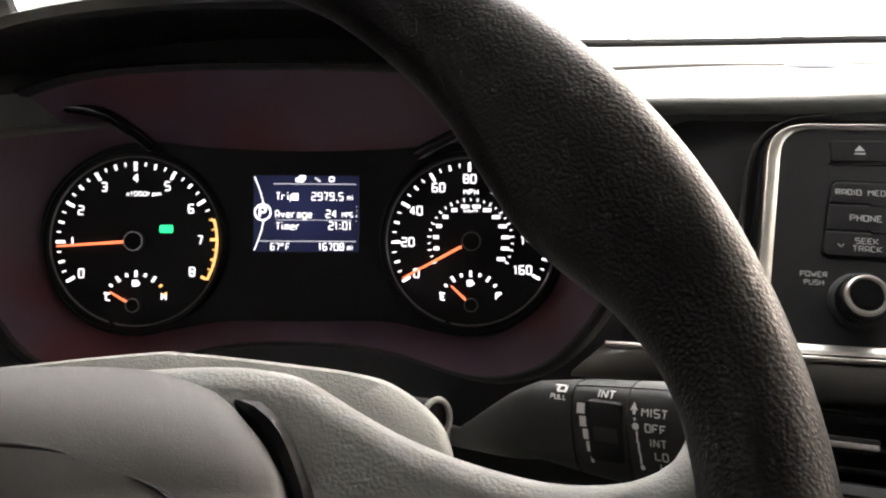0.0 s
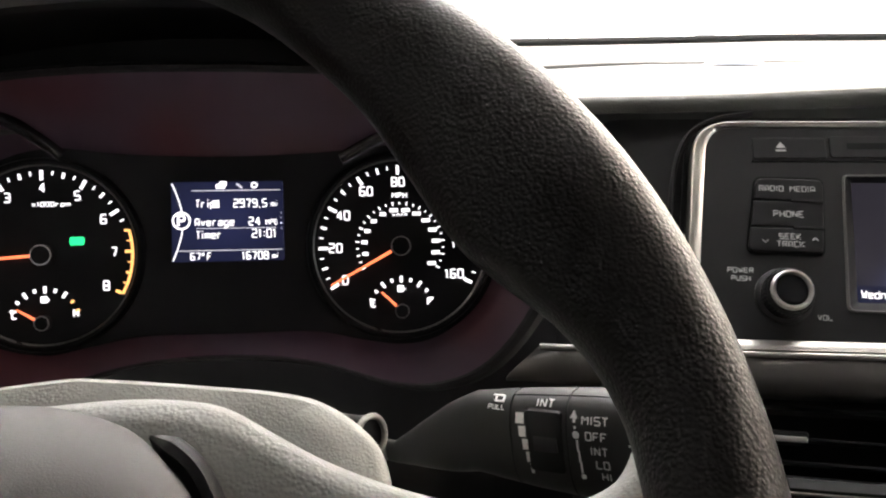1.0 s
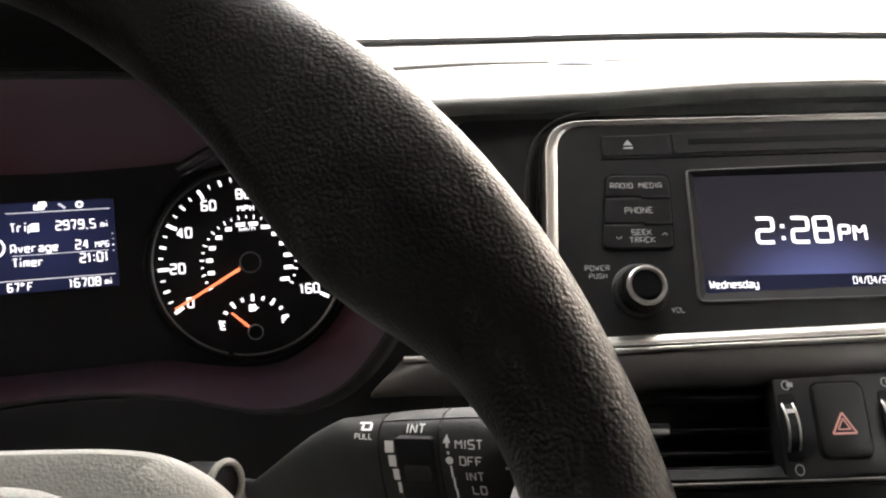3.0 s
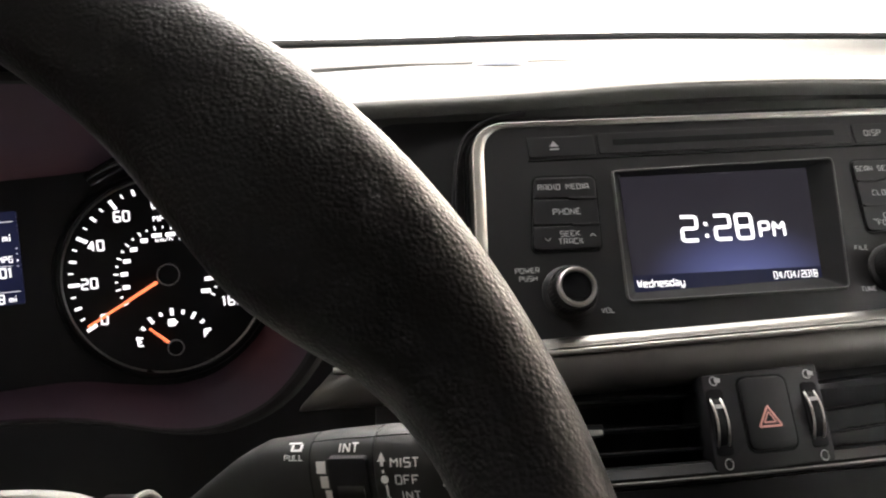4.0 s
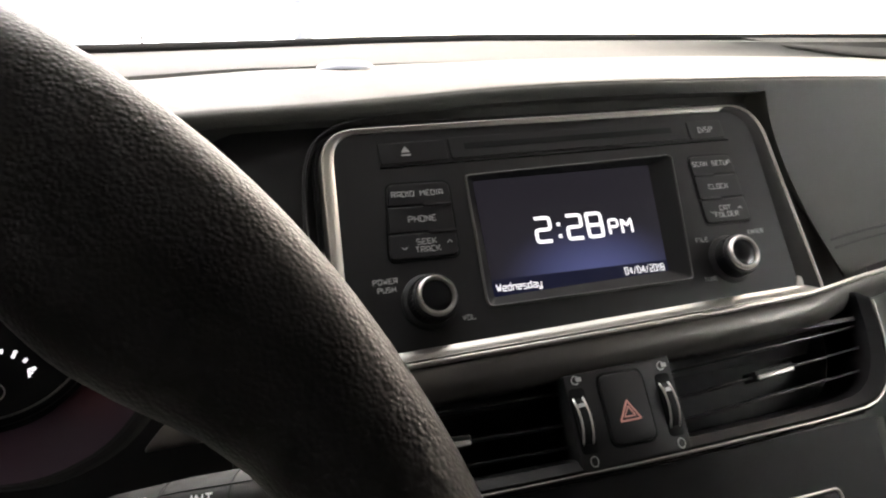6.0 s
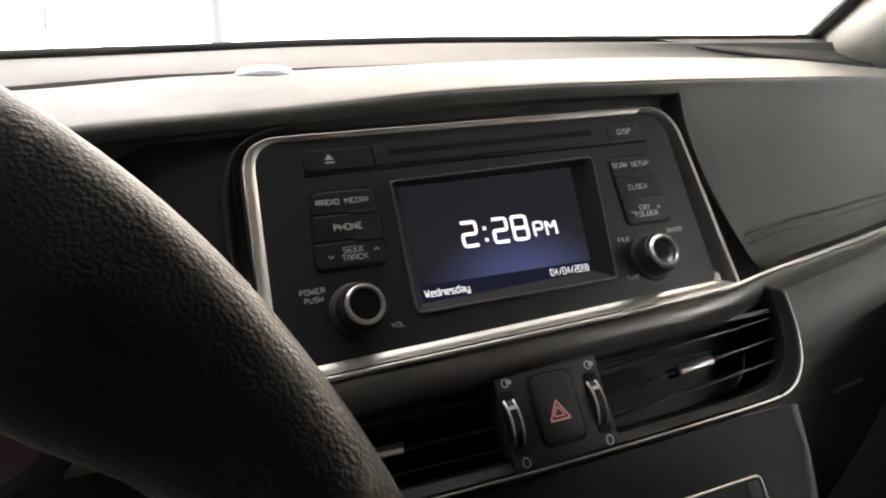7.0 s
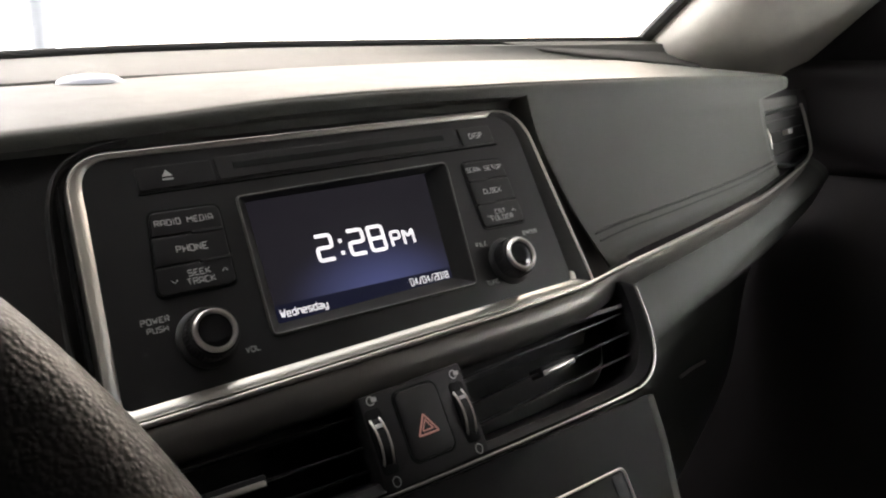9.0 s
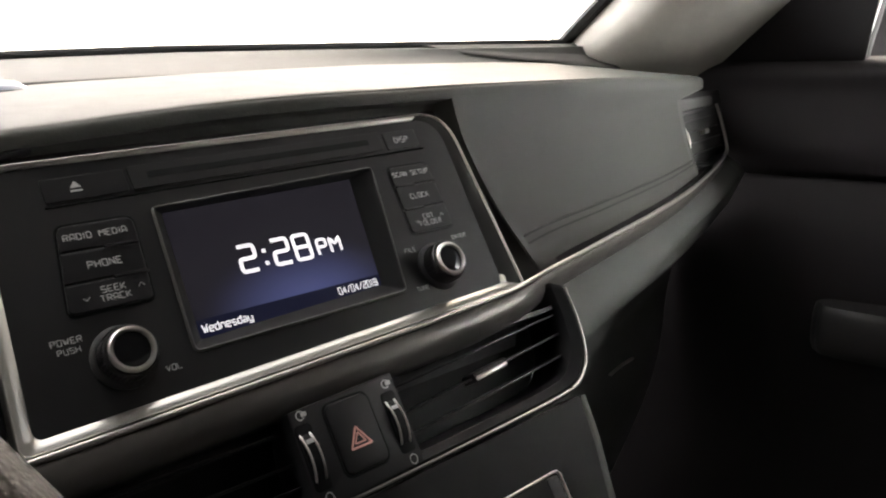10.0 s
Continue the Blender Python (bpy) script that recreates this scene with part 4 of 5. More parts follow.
def console():
    c = thing("centre_console", STACK, "black centre console panel with chrome-edged pocket", "console")
    edge = [(178, -149), (174, -180), (165, -217), (150, -300), (142, -380), (-142, -380), (-150, -300), (-165, -217), (-174, -180), (-178, -149)]
    part("console_panel", slab(mmp(edge), -30 * mm, 0.5 * mm, 1.5 * mm), M_CONSOLE, c, "satin black console panel")
    for s in (-1, 1):
        e = [(s * x * mm, y * mm) for x, y in edge[:5]]
        sheet([[(x + s * a * mm, y, w * mm) for x, y in e] for a, w in ((1.0, -1), (11, -3), (15, -10), (16, -120))], M_GLOVE, "console_flank", c, "grey grained console flank", thick=1.2 * mm)
    o = mmp(rrect(-133, 133, -262, -183.5, 5))
    part("pocket_edge", frame_ring(o, inset(o, 1.6 * mm), 0.2 * mm, 2.2 * mm, 0.6 * mm), M_CHROME, c, "thin chrome pocket edge")
    part("pocket_floor", slab(inset(o, 1.7 * mm), 0.3 * mm, 1.0 * mm, 0.2 * mm), M_CONSOLE, c)
    part("pocket_lip", slab(mmp(rrect(119, 130, -258, -187, 2)), 0.5 * mm, 1.6 * mm, 0.5 * mm), M_BUTTON, c)


def side_vent():
    face = axes((0.955, 0.3677, 1.047), (1, 0, 0), (0, 0.31594, 0.94878), (0, -0.94878, 0.31594))
    v = thing("side_air_vent", face, "black side air vent with chrome edge at the dash end", "air vent")
    o = mmp(rpoly([(30, -41), (88, -36), (99, -20), (98, 27), (-48, 27), (-37, -32)], [8, 8, 10, 3, 3, 6]))
    part("vent_frame", frame_ring(o, inset(o, 3.2 * mm), -24 * mm, 1.0 * mm, 0.6 * mm), M_SLAT, v)
    part("vent_back", slab(inset(o, 2.0 * mm), -30 * mm, -24.5 * mm), M_DIAL, v, smooth=False)
    for y, a, b in ((16, -42, 94), (3, -40, 95), (-10, -37, 95), (-23, -34, 91)):
        part("slat", box(a * mm, b * mm, (y - 0.7) * mm, (y + 0.7) * mm, -14 * mm, -1.5 * mm, 0.4 * mm), M_SLAT, v)
    part("tab", slab(mmp(rrect(32, 48, -3.5, 2.5, 1.2)), -8 * mm, 1.5 * mm, 0.8 * mm), M_CHROME, v, "small chrome vent tab")
    c = spline([(x * mm, y * mm, 1.5 * mm) for x, y in ((97, 28), (100, 8), (99, -14), (93, -30), (70, -39), (30, -44))], 6)
    part("chrome_edge", tube(c, 2.4 * mm, 2.4 * mm, n=10), M_BRUSHED, v, "satin chrome edge")
    c = spline([(x * mm, y * mm, 1.5 * mm) for x, y in ((-46, 20), (-36, 8), (-31, -2), (-33, -14))], 6)
    part("chrome_edge", tube(c, 1.8 * mm, 1.8 * mm, n=8, taper=lambda k: 0.4 + 0.6 * math.sin(math.pi * k)), M_CHROME, v)
    part("cap", slab(mmp(rpoly([(86, 27.5), (96, 40), (-29, 42), (-48, 28.5)], [3, 5, 5, 3])), -10 * mm, 1.2 * mm, 1.2 * mm), M_VINYL, v, "grey cap over the vent")


# ---------------------------------------------------------------- instrument cluster
def gauge(parent, cu, cv, labels, redline, needle_deg, name):
    R = 55.8 * mm
    base = Matrix.Translation((cu * mm, (cv + 0.4) * mm, 0))
    g = part(name, turned([(R - 0.3 * mm, -2 * mm), (R - 0.3 * mm, 0.4 * mm), (1 * mm, 0.4 * mm)], 72), M_GAUGE, parent, "black round dial with lit white marks", m=base)
    part("dial_ring", tube([(R * math.cos(a), R * math.sin(a), 1.6 * mm) for a in np.linspace(0, 2 * math.pi, 97)[:-1]], 0.55 * mm, 0.9 * mm, n=8, closed=True), M_RING, g, "thin bright ring")
    rows = [[(r * mm * math.cos(a), r * mm * math.sin(a), z * mm) for a in np.linspace(0, 2 * math.pi, 73)[:-1]] for r, z in ((56.6, -1), (56.6, 4), (57.4, 5.0), (59.2, 5.0), (60.4, 3), (61, -2))]
    part("dial_cowl", fix(loft(rows)), M_DIAL, g, "black hood ring round the dial")
    z = 0.5 * mm
    for i in range(33):
        a = radians(210.6 - 239 * i / 32)
        big, half = i % 4 == 0, i % 4 == 2
        r0, r1, w = (46.6, 52.6, 1.9) if big else ((48.8, 52.5, 1.5) if half else (49.8, 52.4, 0.9))
        mat = M_LIT
        if redline and i >= 26:
            r0, r1 = (48.4 if big else 50.2), 52.2
            mat = M_AMBER
        c = (r0 + r1) / 2 * mm
        bar(c * math.cos(a), c * math.sin(a), (r1 - r0) * mm, w * mm, z, mat, g, "tick", a)
    if redline:
        arc = np.linspace(radians(210.6 - 239 * 26 / 32), radians(210.6 - 239), 20)
        part("redline_arc", tube([(53.0 * mm * math.cos(a), 53.0 * mm * math.sin(a), 0.7 * mm) for a in arc], 0.9 * mm, 0.2 * mm, n=6), M_AMBER, g, "amber warning arc")
    n = len(labels) - 1
    for i, s in enumerate(labels):
        a = radians(210.6 - 239 * i / n)
        rr = (41.8 if len(s) < 3 else 39.6) * mm
        text(s, 7.4 * mm, M_LIT, g, (rr * math.cos(a), rr * math.sin(a), z), "numeral", wide=0.98, bold=0.1 * mm)
    # small gauge below
    sc = (0.0, -42.0)
    for i in range(9):
        a = radians(158 - 136 * i / 8)
        big = i % 4 == 0 or i % 2 == 0
        hot = redline and i >= 7
        bar(sc[0] * mm + 21 * mm * math.cos(a), sc[1] * mm + 21 * mm * math.sin(a) - 0.5 * mm, (4.2 if i in (4, 2, 6) else 2.4) * mm, 1.7 * mm, z, M_AMBER if hot else M_LIT, g, "tick", a)
    text("C" if redline else "E", 5.8 * mm, M_LIT, g, (-18.3 * mm, -36.8 * mm, z), "numeral", wide=1.05, bold=0.25 * mm)
    text("H" if redline else "F", 5.8 * mm, M_LIT, g, (18.3 * mm, -36.4 * mm, z), "numeral", wide=1.05, bold=0.25 * mm)
    part("gauge_symbol", slab(mmp(rrect(-2.6, 1.6, -29.8, -25.6, 0.8)), z, z + 0.2 * mm), M_LIT, g, smooth=False)
    part("gauge_symbol", box(-1.2 * mm, 2.8 * mm, -28.4 * mm, -27.4 * mm, z, z + 0.2 * mm), M_LIT, g, smooth=False)
    # needles with hub rings
    for (cx, cy), hubr, deg, r0, r1, wd in (((0, 0), 6.2, needle_deg, 7.2, 51, 1.7), (sc, 4.5, 152 if redline else 136, 5.0, 18.0, 1.5)):
        a = radians(deg)
        hub = part("needle_hub", turned([(hubr * mm, 0.4 * mm), (hubr * mm, 6.6 * mm), ((hubr - 0.7) * mm, 7.2 * mm), (0.5 * mm, 7.2 * mm)], 36), M_DIAL, g, m=Matrix.Translation((cx * mm, cy * mm, 0)))
        part("hub_ring", tube([((hubr - 0.2) * mm * math.cos(t), (hubr - 0.2) * mm * math.sin(t), 7.0 * mm) for t in np.linspace(0, 2 * math.pi, 41)[:-1]], 0.35 * mm, n=6, closed=True), M_RING, hub)
        path = [(cx * mm + r * mm * math.cos(a), cy * mm + r * mm * math.sin(a), (5.2 - 2.2 * (r - r0) / (r1 - r0)) * mm) for r in np.linspace(r0, r1, 5)]
        part("needle", tube(path, wd * 0.55 * mm, 0.5 * mm, n=8, taper=lambda k: 1.0 - 0.35 * k), M_NEEDLE, g, "glowing orange needle")
    return g


def cluster():
    c = thing("instrument_cluster", GAUGE, "lit instrument cluster with two round dials and trip display", "instrument cluster")
    inner = spline([(-172, 0), (-166, 30), (-142, 55), (-107, 66), (-60, 62), (0, 60), (60, 62), (112, 66), (150, 52), (172, 24), (176, -8), (163, -38), (137, -58), (112, -63), (85, -59), (55, -53), (0, -53), (-50, -53), (-85, -59), (-110, -63), (-140, -56), (-162, -35)], 4, True)
    outer = spline([(-205, 0), (-203, 40), (-185, 75), (-140, 96), (-80, 104), (0, 106), (80, 104), (140, 96), (183, 75), (200, 40), (203, 0), (190, -39), (163, -71), (134, -83), (105, -82), (63, -69), (24, -63), (-24, -63), (-63, -69), (-105, -82), (-134, -83), (-170, -62)], 4, True)
    part("face_lens", slab(mmp([tuple(p) for p in reversed(inner)]), -6 * mm, -0.8 * mm), M_GAUGE, c, "dark cluster face")
    rows = [[(x * mm, y * mm, -2 * mm) for x, y in inner]]
    for k, w in ((0.15, 2), (0.45, 12), (0.8, 25), (1.0, 34)):
        rows.append([((a[0] * (1 - k) + b[0] * k) * mm, (a[1] * (1 - k) + b[1] * k) * mm, w * mm) for a, b in zip(inner, outer)])
    part("inner_bezel", fix(loft(rows)), M_BEZEL, c, "dark plastic bezel with red reflections clouded into its colour")
    rows = [[(b[0] * k * mm, b[1] * k * mm, w * mm) for b in outer] for k, w in ((0.999, 33.5), (1.008, 37.5), (1.03, 38.5), (1.055, 35), (1.075, 20), (1.08, -10))]
    part("housing", fix(loft(rows)), M_DASH, c, "black grained cluster housing")
    # hood over the dials
    arch = [p for p in spline([(-212, -10), (-213, 50), (-198, 92), (-150, 122), (-80, 136), (0, 140), (80, 136), (140, 122), (180, 92), (205, 45), (211, -10)], 5)]
    rows = [[(x * k * mm, y * k2 * mm + dv, w * (1 - 0.4 * max(0, (x - 110) / 100)) * mm) for x, y in arch] for k, k2, dv, w in ((0.93, 0.70, 0, -6), (0.96, 0.80, 0, -3), (0.99, 0.96, 0, 4), (1.0, 1.0, 0, 20), (1.0, 0.99, 0, 60), (0.985, 0.90, 0, 95), (0.98, 0.91, 0, 100), (0.99, 0.95, 0, 100), (1.02, 1.10, 0, 60), (1.05, 1.15, 0, 0), (1.05, 1.15, 0, -40))]
    sheet(rows, M_DASH, "hood", c, "black grained cluster hood", thick=1.5 * mm)
    # brows above the dials
    for pts in (((-196, 82, 22), (-153, 85, 20), (-125, 81, 18), (-107, 70, 14), (-95, 60, 9)), ((198, 82, 22), (160, 85, 20), (125, 79, 18), (99, 69, 14), (75, 57, 9))):
        b = spline(pts, 6)
        part("brow", tube([(x * mm, y * mm, w * mm) for x, y, w in b], 4.0 * mm, 3.0 * mm, n=10, up=(0, 0, 1)), M_GLOSS, c, "gloss black brow over a dial")
    gauge(c, -109, -0.8, [str(i) for i in range(9)], True, 184.0, "tachometer")
    sp = gauge(c, 112, 0.2, [str(20 * i) for i in range(9)], False, 208.6, "speedometer")
    tach = [o for o in c.children if o.name.startswith("tachometer")][0]
    text("x1000rpm", 3.4 * mm, M_LIT, tach, (4.5 * mm, 31.5 * mm, 0.5 * mm), "unit_text", wide=1.35, bold=0.12 * mm)
    text("MPH", 4.2 * mm, M_LIT, sp, (0, 33.0 * mm, 0.5 * mm), "unit_text", wide=1.2, bold=0.16 * mm)
    text("km/h", 3.0 * mm, M_LIT, sp, (0, 20.6 * mm, 0.5 * mm), "unit_text", wide=1.2, bold=0.1 * mm)
    for i in range(27):
        a = radians(210.6 - 241 * i / 26)
        bar(27.8 * mm * math.cos(a), 27.8 * mm * math.sin(a), (2.6 if i % 2 == 0 else 1.6) * mm, 0.9 * mm, 0.5 * mm, M_LIT, sp, "tick", a)
        if i % 2 == 0 and i:
            bar(23.4 * mm * math.cos(a), 23.4 * mm * math.sin(a) + 0.2 * mm, 5.4 * mm if i > 10 else 3.8 * mm, 2.3 * mm, 0.5 * mm, M_LIT, sp, "unread_numeral")
    part("warning_lamp", slab(mmp(rrect(15.2, 24.0, 5.7, 10.8, 1.2)), 0.4 * mm, 0.7 * mm), M_GREEN, tach, "small lit green lamp", smooth=False)
    # trip display
    d = part("trip_display", slab(mmp(rrect(-32, 37.5, -6.8, 43.8, 1.0)), -2 * mm, 0.6 * mm), M_TFT, c, "dark blue trip display with white text", smooth=False)
    z = 0.75 * mm
    arc = [(-31.5 + 6.4 * math.sin(math.pi * k), 43 - 49 * k) for k in np.linspace(0, 1, 24)]
    part("display_arc", tube([(x * mm, y * mm, z) for x, y in arc], 0.45 * mm, 0.1 * mm, n=5), M_LIT, d)
    part("gear_disc", turned([(5.3 * mm, z), (5.3 * mm, z + 0.15 * mm), (0.5 * mm, z + 0.15 * mm)], 32, axis=(-26 * mm, 19.3 * mm)), M_TFT, d)
    part("gear_ring", tube([((-26 + 5.2 * math.cos(t)) * mm, (19.3 + 5.2 * math.sin(t)) * mm, z + 0.2 * mm) for t in np.linspace(0, 2 * math.pi, 41)[:-1]], 0.6 * mm, 0.15 * mm, n=6, closed=True), M_LIT, d)
    text("P", 9 * mm, M_LIT, d, (-26 * mm, 19.3 * mm, z + 0.25 * mm), "gear_letter", bold=0.25 * mm)
    for y, x0, x1, h in ((38.2, -19, 35.5, 0.5), (14.2, -17, 33, 0.35), (0.2, -29, 36, 0.5)):
        bar((x0 + x1) / 2 * mm, y * mm, (x1 - x0) * mm, h * mm, z, M_LITDIM, d, "display_line")
    for s, x, y, sz, al in (("Trip", -17, 30.0, 6.0, "LEFT"), ("2979.5", 27, 30.0, 6.6, "RIGHT"), ("mi", 33.5, 29.4, 4.4, "RIGHT"), ("Average", -17.5, 18.2, 6.0, "LEFT"), ("24", 22.5, 18.4, 6.6, "RIGHT"), ("MPG", 33.5, 17.8, 4.2, "RIGHT"),
                            ("Timer", -17, 10.2, 6.0, "LEFT"), ("21:01", 32.5, 10.6, 6.8, "RIGHT"), ("67\u00b0F", -20.5, -3.4, 5.8, "LEFT"), ("16708", 27.5, -3.4, 6.2, "RIGHT"), ("mi", 33.5, -3.8, 4.2, "RIGHT")):
        text(s, sz * mm, M_LIT, d, (x * mm, y * mm, z), "display_text", wide=0.9, bold=0.06 * mm, align=al)
    bar(-4.6 * mm, 29.6 * mm, 4.2 * mm, 4.6 * mm, z, M_LIT, d, "trip_mark", thick=0.1 * mm)
    part("display_icon", slab(mmp(rrect(-4.4, 1.2, 39.3, 42.4, 0.6)), z, z + 0.1 * mm), M_LIT, d, smooth=False)
    part("display_icon", slab(mmp(rrect(-2.0, 2.4, 41, 44, 0.6)), z, z + 0.12 * mm), M_LIT, d, smooth=False)
    part("display_icon", tube([(8.5 * mm, 42.5 * mm, z), (12 * mm, 39.6 * mm, z)], 0.7 * mm, 0.1 * mm, n=6), M_LITDIM, d)
    part("display_icon", tube([((19.5 + 1.5 * math.cos(t)) * mm, (41.4 + 1.5 * math.sin(t)) * mm, z) for t in np.linspace(0, 2 * math.pi, 17)[:-1]], 0.6 * mm, 0.1 * mm, n=5, closed=True), M_LIT, d)
    part("page_dot", turned([(0.55 * mm, z), (0.55 * mm, z + 0.1 * mm), (0.1 * mm, z + 0.1 * mm)], 10, axis=(36 * mm, 17 * mm)), M_LIT, d)
    for y in (23.5, 20.5, 13.8):
        part("page_dot", turned([(0.4 * mm, z), (0.4 * mm, z + 0.1 * mm), (0.1 * mm, z + 0.1 * mm)], 8, axis=(36 * mm, y * mm)), M_LITDIM, d)


# ---------------------------------------------------------------- steering wheel, column, stalk
def steering_wheel():
    w = thing("steering_wheel", WHEEL, "black leather-wrapped steering wheel with grey hub", "steering wheel")
    R, r = 165.0, 16.0
    rows = []
    N = 192
    for i in range(N):
        t = 2 * math.pi * i / N
        deg = math.degrees(t)
        side = deg if deg <= 90 or deg >= 270 else 180 - deg
        side = side - 360 if side > 180 else side
        inner = float(np.interp(side, [-40, 0, 6, 9, 13, 17, 20, 23, 27, 31, 35, 40, 46, 50, 55, 61, 65, 69, 73, 78, 90],
                                [15, 13.6, 14.0, 15.2, 18.2, 22.4, 26.8, 30.4, 33.6, 34.2, 33.2, 31.0, 26.8, 24.2, 21.0, 16.6, 13, 9.8, 6.8, 5.2, 4.2]))
        grip = inner - r
        row = []
        for j in range(28):
            f = 2 * math.pi * j / 28
            c, s = math.cos(f), math.sin(f)
            rad = R + (r * c if c > 0 else (r + grip) * c)
            row.append((rad * math.cos(t) * mm, rad * math.sin(t) * mm, (r + 0.12 * grip) * s * mm))
        rows.append(row)
    bm = loft(rows)
    vs = list(bm.verts)
    for j in range(28):
        k = (j + 1) % 28
        bm.faces.new((vs[(N - 1) * 28 + j], vs[(N - 1) * 28 + k], vs[k], vs[j]))
    part("rim", fix(bm), M_LEATHER, w, "pebbled black leather rim")
    # airbag cover
    half = [(0, 31.5), (20, 30.5), (34, 26), (43, 20.5), (50, 13.5), (56.5, 5), (61, -4), (63, -22), (56, -45), (36, -60), (0, -66)]
    ring = spline(half + [(-x, y) for x, y in reversed(half[1:-1])], 4, True)
    ring = [(p[0], p[1]) for p in ring][::-1]
    rows = []
    for k, z in ((1.0, -60), (1.0, -24), (0.985, -18), (0.95, -14.5), (0.85, -10.5), (0.65, -6.5), (0.4, -4), (0.15, -3), (0.02, -3)):
        rows.append([(x * k * mm, (y * k - 6 * (1 - k)) * mm, (z + (0.9 * (31 - y * k) - 0.012 * (31 - max(-6, y * k)) ** 2 if z > -20 else 0)) * mm) for x, y in ring])
    part("airbag_cover", fix(loft(rows, caps=True)), M_HUB, w, "smooth grey airbag cover")
    crease = spline([(-24, 2.0), (-10, 3.8), (1.4, 3.6), (13.5, 2.3), (26, -1.8), (38.7, -6.9), (44, -16)], 6)
    part("crease", tube([(x * mm, y * mm, 10.4 * mm) for x, y in crease], 0.7 * mm, 1.0 * mm, n=8), M_DIAL, w, "shallow dark crease across the airbag cover")
    # spokes
    for s in (1, -1):
        top = spline([(18, 31), (34, 32), (48, 31.5), (60, 29), (71, 22.5), (83, 15.5), (97, 9.4), (111, 5), (125, 2.2), (138, 2.0), (148, 4.6), (155, 10), (160, 18)], 3)
        rows = []
        for p in top:
            x, y = p[0], p[1]
            lo = -36 - 0.1 * (150 - x)
            prof = [(y - 9, -44), (y - 3, -40), (y - 0.4, -32), (y, -24), (y - 1.2, -17), (y - 4, -13.0), (y - 9, -11), (y - 20, -10), (lo + 6, -11), (lo, -16), (lo + 1, -30), (lo + 8, -40)]
            wz = 8.0 * max(0, (x - 120) / 40)
            rows.append([(s * x * mm, a * mm, (b + wz) * mm) for a, b in prof])
        part("spoke", fix(loft(rows, caps=True)), M_SPOKE, w, "grained grey plastic spoke")
    part("lower_spoke", box(-24 * mm, 24 * mm, -160 * mm, -55 * mm, -34 * mm, -12 * mm, 5 * mm), M_SPOKE, w)
    gapline = spline([(44, 20.5), (49.5, 16.8), (54.2, 12.8), (57.6, 8), (60.6, 1.5), (63.2, -6), (66, -26)], 6)
    part("hub_gap", tube([(p[0] * mm, p[1] * mm, -12.0 * mm) for p in gapline], 3.6 * mm, 5.0 * mm, n=10, taper=lambda k: 0.15 + 0.85 * min(1, k * 6)), M_DIAL, w, "dark gap beside the airbag cover")


def stalk_frame():
    a = Vector((0.73, -0.64, 0.20)).normalized()
    f = Vector((-0.655, -0.75, 0.06))
    f = (f - a * f.dot(a)).normalized()
    up = f.cross(a)
    up = up if up.z > 0 else -up
    c0 = Vector((0.068, 0.2745, 1.020)) - up * 0.0165 - f * 0.0065
    return axes(c0, a, up, f)


STALK = stalk_frame()


def column():
    c = thing("steering_column", WHEEL, "grey grained plastic steering column shroud", "steering column")
    half = [(0, 63.4), (7, 62.9), (26, 61), (45, 58.7), (61.4, 56.6), (73.2, 54.2), (80.2, 51.7), (87.3, 47.2), (94.3, 40.8), (98.5, 34.2), (101, 23.7), (101.4, 7), (99, -15), (88, -40), (60, -52), (0, -56)]
    ring = spline(half + [(-x, y) for x, y in reversed(half[1:-1])], 4, True)
    rows = [[(x * k * mm, (y * k) * mm, z * mm) for x, y in ring] for k, z in ((0.55, -84), (0.86, -83.5), (0.955, -84.5), (0.985, -87), (1.0, -92), (1.0, -125), (0.98, -175), (0.95, -240), (0.9, -330))]
    part("shroud", fix(loft(rows, caps=True)), M_SPOKE, c, "grained grey upper shroud")
    hole = Matrix.Translation((95.0 * mm, 47.0 * mm, -117 * mm)) @ (WHEEL.inverted() @ STALK).to_3x3().to_4x4() @ Matrix.Rotation(radians(90), 4, "Y")
    part("stalk_opening", turned([(7.4 * mm, -14 * mm), (7.4 * mm, -1.0 * mm), (0.5 * mm, -1.0 * mm)], 32), M_DIAL, c, "dark opening for the wiper stalk", m=hole)
    part("opening_rim", tube([(7.6 * mm * math.cos(t), 7.6 * mm * math.sin(t), 0) for t in np.linspace(0, 2 * math.pi, 41)[:-1]], 1.2 * mm, n=8, closed=True), M_SPOKE, c, m=hole)


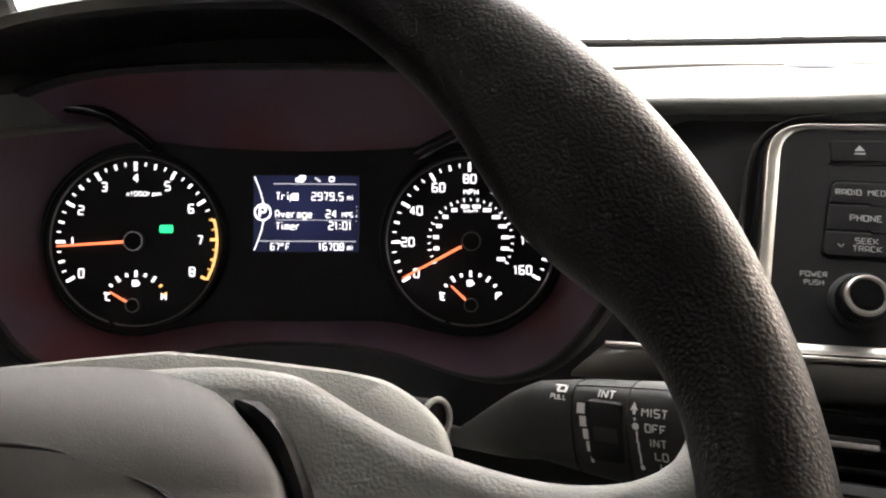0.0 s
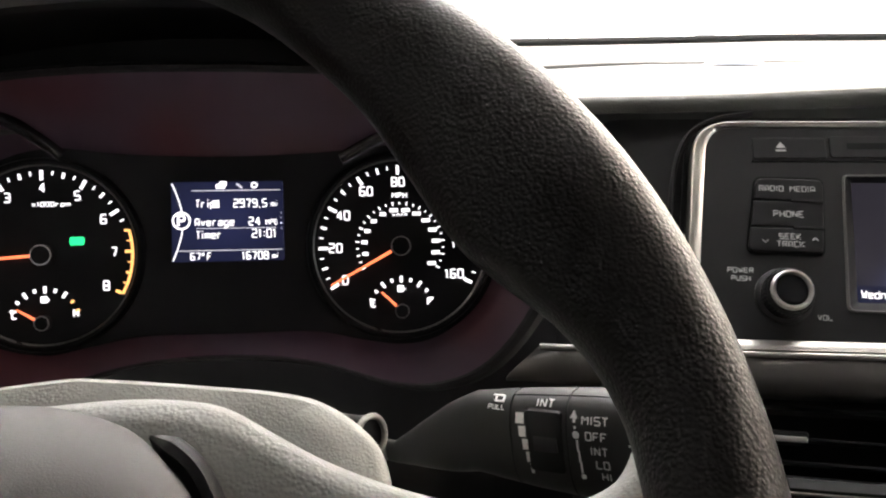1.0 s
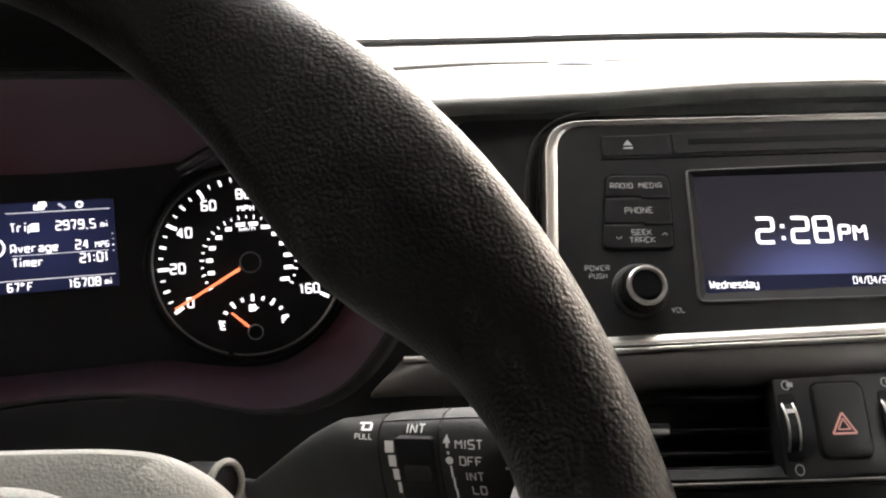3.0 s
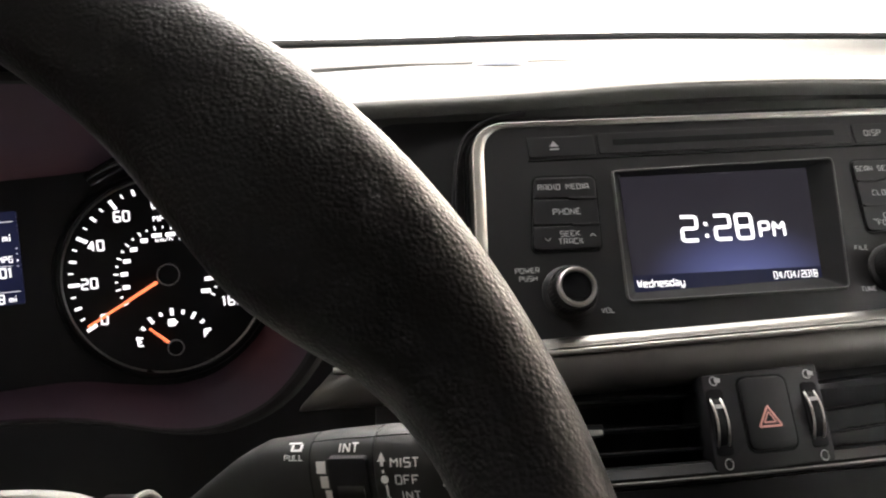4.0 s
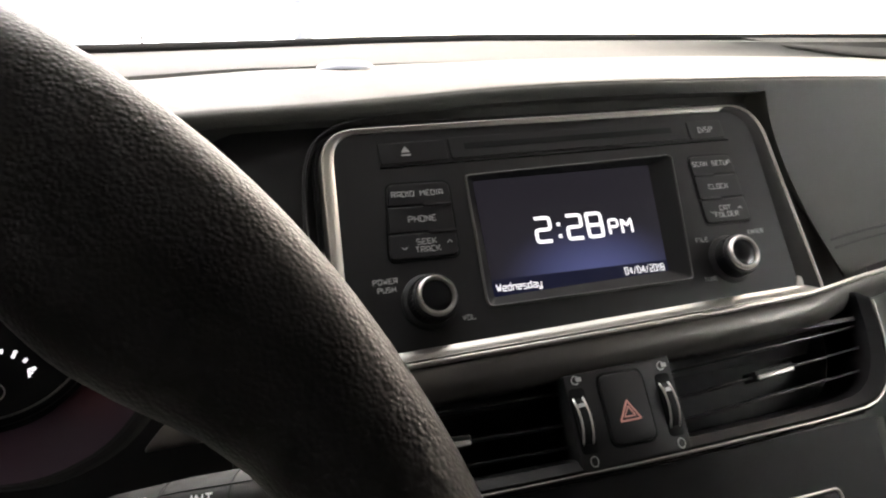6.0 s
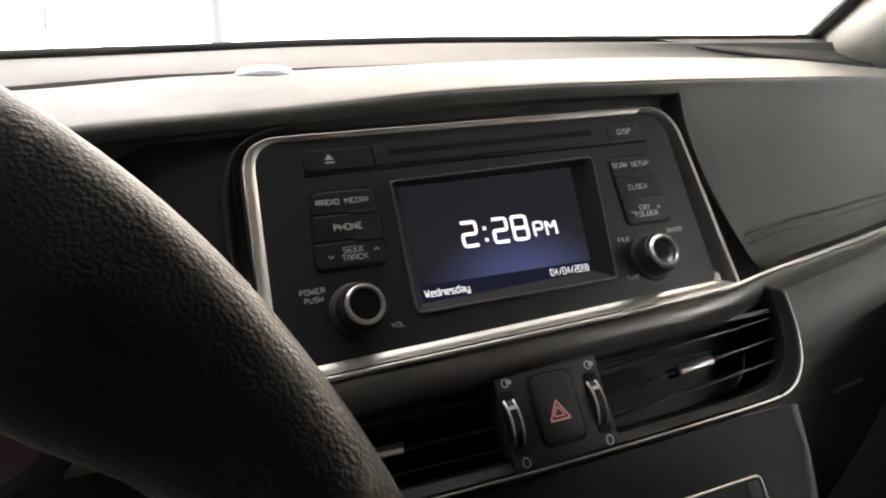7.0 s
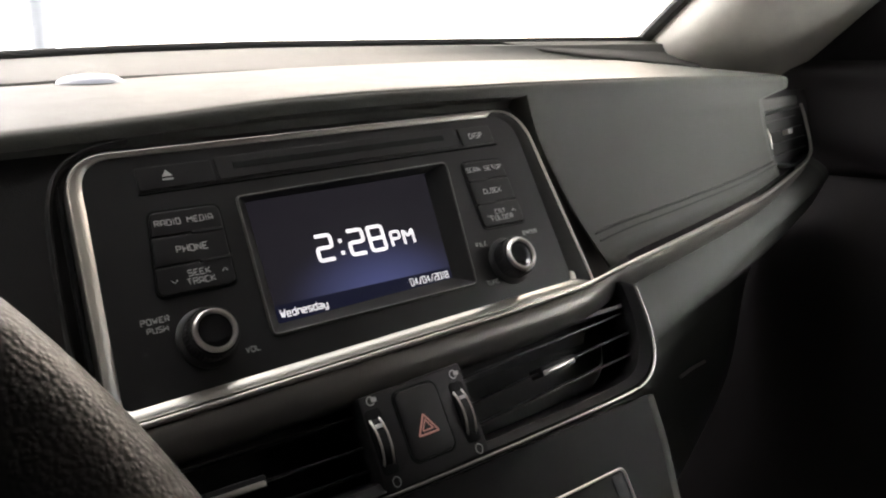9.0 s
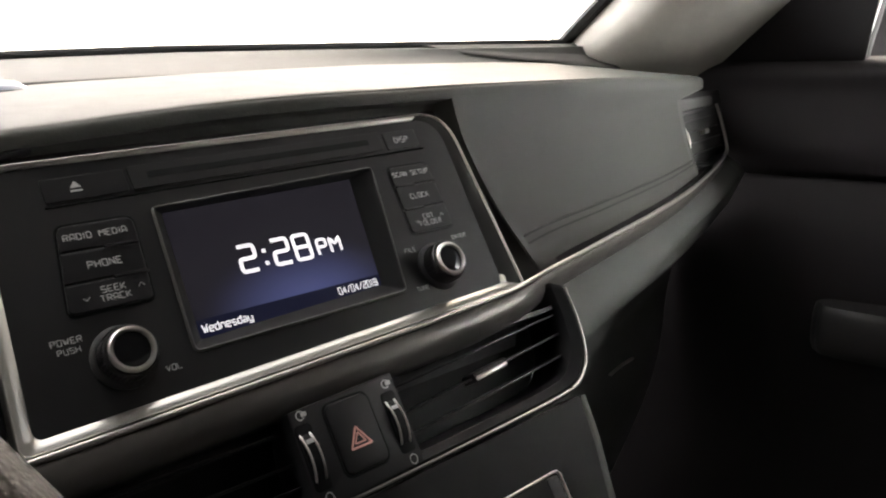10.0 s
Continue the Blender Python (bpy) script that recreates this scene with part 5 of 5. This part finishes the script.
def stalk():
    m = STALK
    st = thing("wiper_stalk", m, "black wiper control stalk with white printed markings", "control stalk")

    def half(s):
        k = np.interp(s, [-94, -82, -74, -66, -58, -50, -43, -36, -24, -8, 20, 46, 50], [0.2, 0.24, 0.35, 0.48, 0.6, 0.71, 0.77, 0.81, 0.87, 0.95, 1.02, 1.0, 0.92])
        return 20.0 * k, 11.5 * k

    def sup(s, ang, grow=1.0):
        hv, hw = half(s)
        c, n = math.cos(ang), math.sin(ang)
        e = 2 / 2.7
        dip = float(np.interp(s, [-82, -66, -50, -36], [-14, -9, -4, 0]))
        return (s * mm, (dip + math.copysign(abs(n) ** e, n) * hv * grow) * mm, math.copysign(abs(c) ** e, c) * hw * grow * mm)

    rows = [[sup(s, 2 * math.pi * j / 40) for j in range(40)] for s in (-94, -88, -82, -77, -72, -66, -58, -50, -43, -36, -30, -24, -16, -8, 0, 10, 20, 30, 40, 46, 49, 50)]
    part("stalk_body", fix(loft(rows, caps=True)), M_STALK, st, "satin black stalk body")

    def at(s, v, lift=0.12):
        """A pose on the stalk's face: x along it, z out of it."""
        hv, hw = half(s)
        k = min(0.985, abs(v) / hv)
        w = hw * (1 - k ** 2.7) ** (1 / 2.7)
        dv = 0.4
        k2 = min(0.985, abs(v + dv) / hv)
        w2 = hw * (1 - k2 ** 2.7) ** (1 / 2.7)
        lean = math.atan2(w2 - w, dv)
        return Matrix.Translation((s * mm, v * mm, (w + lift) * mm)) @ Matrix.Rotation(lean, 4, "X")

    def mark(s, v, w, h, nm="print_mark", mat=M_PRINTW):
        part(nm, box(-w / 2 * mm, w / 2 * mm, -h / 2 * mm, h / 2 * mm, 0, 0.1 * mm), mat, st, smooth=False, m=at(s, v))

    for s, v, word, size, mat in ((0, 16.4, "INT", 4.0, M_PRINTW), (20.5, 12.2, "MIST", 3.7, M_PRINTW), (20.8, 6.8, "OFF", 3.7, M_PRINTW), (21.5, 1.6, "INT", 3.6, M_PRINT), (22.5, -3.2, "LO", 3.6, M_PRINT), (23.5, -7.4, "HI", 3.5, M_PRINT), (-21.5, 13.4, "PULL", 2.4, M_PRINTW)):
        t = text(word, size * mm, mat, st, (0, 0, 0), wide=1.25, bold=0.05 * mm)
        t.matrix_local = at(s, v)
    for i, (v, w) in enumerate(((10.6, 6.2), (5.8, 5.2), (1.0, 4.2), (-3.8, 3.2), (-8.2, 2.2))):
        mark(-10.5 + i * 0.9, v, w * 0.55, 4.0, mat=M_PRINTW)
    for v, w, h in ((12.0, 1.0, 2.0), (9.4, 0.8, 1.0), (3.0, 0.7, 4.2), (-1.0, 0.7, 4.2), (-5.0, 0.7, 4.2)):
        mark(12.6 + 0.10 * (10 - v), v, w, h)
    bm = bmesh.new()
    bm.faces.new([bm.verts.new((x * mm, y * mm, 0.05 * mm)) for x, y in ((-1.5, -1.2), (1.5, -1.2), (0, 1.8))])
    part("print_mark", bm, M_PRINTW, st, smooth=False, m=at(12.3, 13.6))
    for v, rad in ((6.8, 1.35), (-8.4, 1.0)):
        part("print_mark", turned([(rad * mm, 0), (rad * mm, 0.08 * mm), (0.1 * mm, 0.08 * mm)], 16), M_PRINTW, st, smooth=False, m=at(12.6 + 0.10 * (10 - v), v))
    for s, v, w, h in ((-21, 17.0, 6.5, 0.8), (-22.5, 16.0, 1.0, 2.2), (-20.5, 15.4, 4.2, 0.8), (-18.8, 16.2, 1.0, 2.2)):
        mark(s, v, w, h)
    for s, v, w, h, tr in ((36, 2.5, 1.0, 6.0, 0.6), (34.5, 4.8, 3.4, 0.8, 0.3)):
        mark(s, v, w, h, mat=M_PRINT)
    t = text("F", 5.0 * mm, M_PRINT, st, (0, 0, 0))
    t.matrix_local = at(37, -5)
    # recess with a ribbed roller, and the grooves beside it
    part("roller_slot", slab(mmp(rrect(-7.0, 7.4, -8.4, 14.4, 1.4)), 5.0 * mm, 11.75 * mm, 0.15 * mm), M_DIAL, st)
    part("roller", tube([(-4.6 * mm, 2.0 * mm, 4.0 * mm), (5.2 * mm, 2.0 * mm, 4.0 * mm)], 8.25 * mm, n=36, up=(0, 1, 0)), M_BUTTON, st, "dark speed roller")
    part("stalk_root", tube([(-103 * mm, -15.5 * mm, 0), (-86 * mm, -13.6 * mm, 0)], 4.6 * mm, n=16, up=(0, 1, 0)), M_SPOKE, st, "pale grey root of the stalk")
    for s in (-15.0, 9.2):
        part("groove", tube([sup(s, t, 1.004) for t in np.linspace(-1.2, 1.75, 24)], 0.25 * mm, n=5, up=(1, 0, 0)), M_DIAL, st)
    part("groove", tube([sup(s, 1.22, 1.004) for s in np.linspace(-15, 48, 12)], 0.25 * mm, n=5), M_DIAL, st)


dashboard()
radio()
vents()
console()
side_vent()
cluster()
steering_wheel()
column()
stalk()
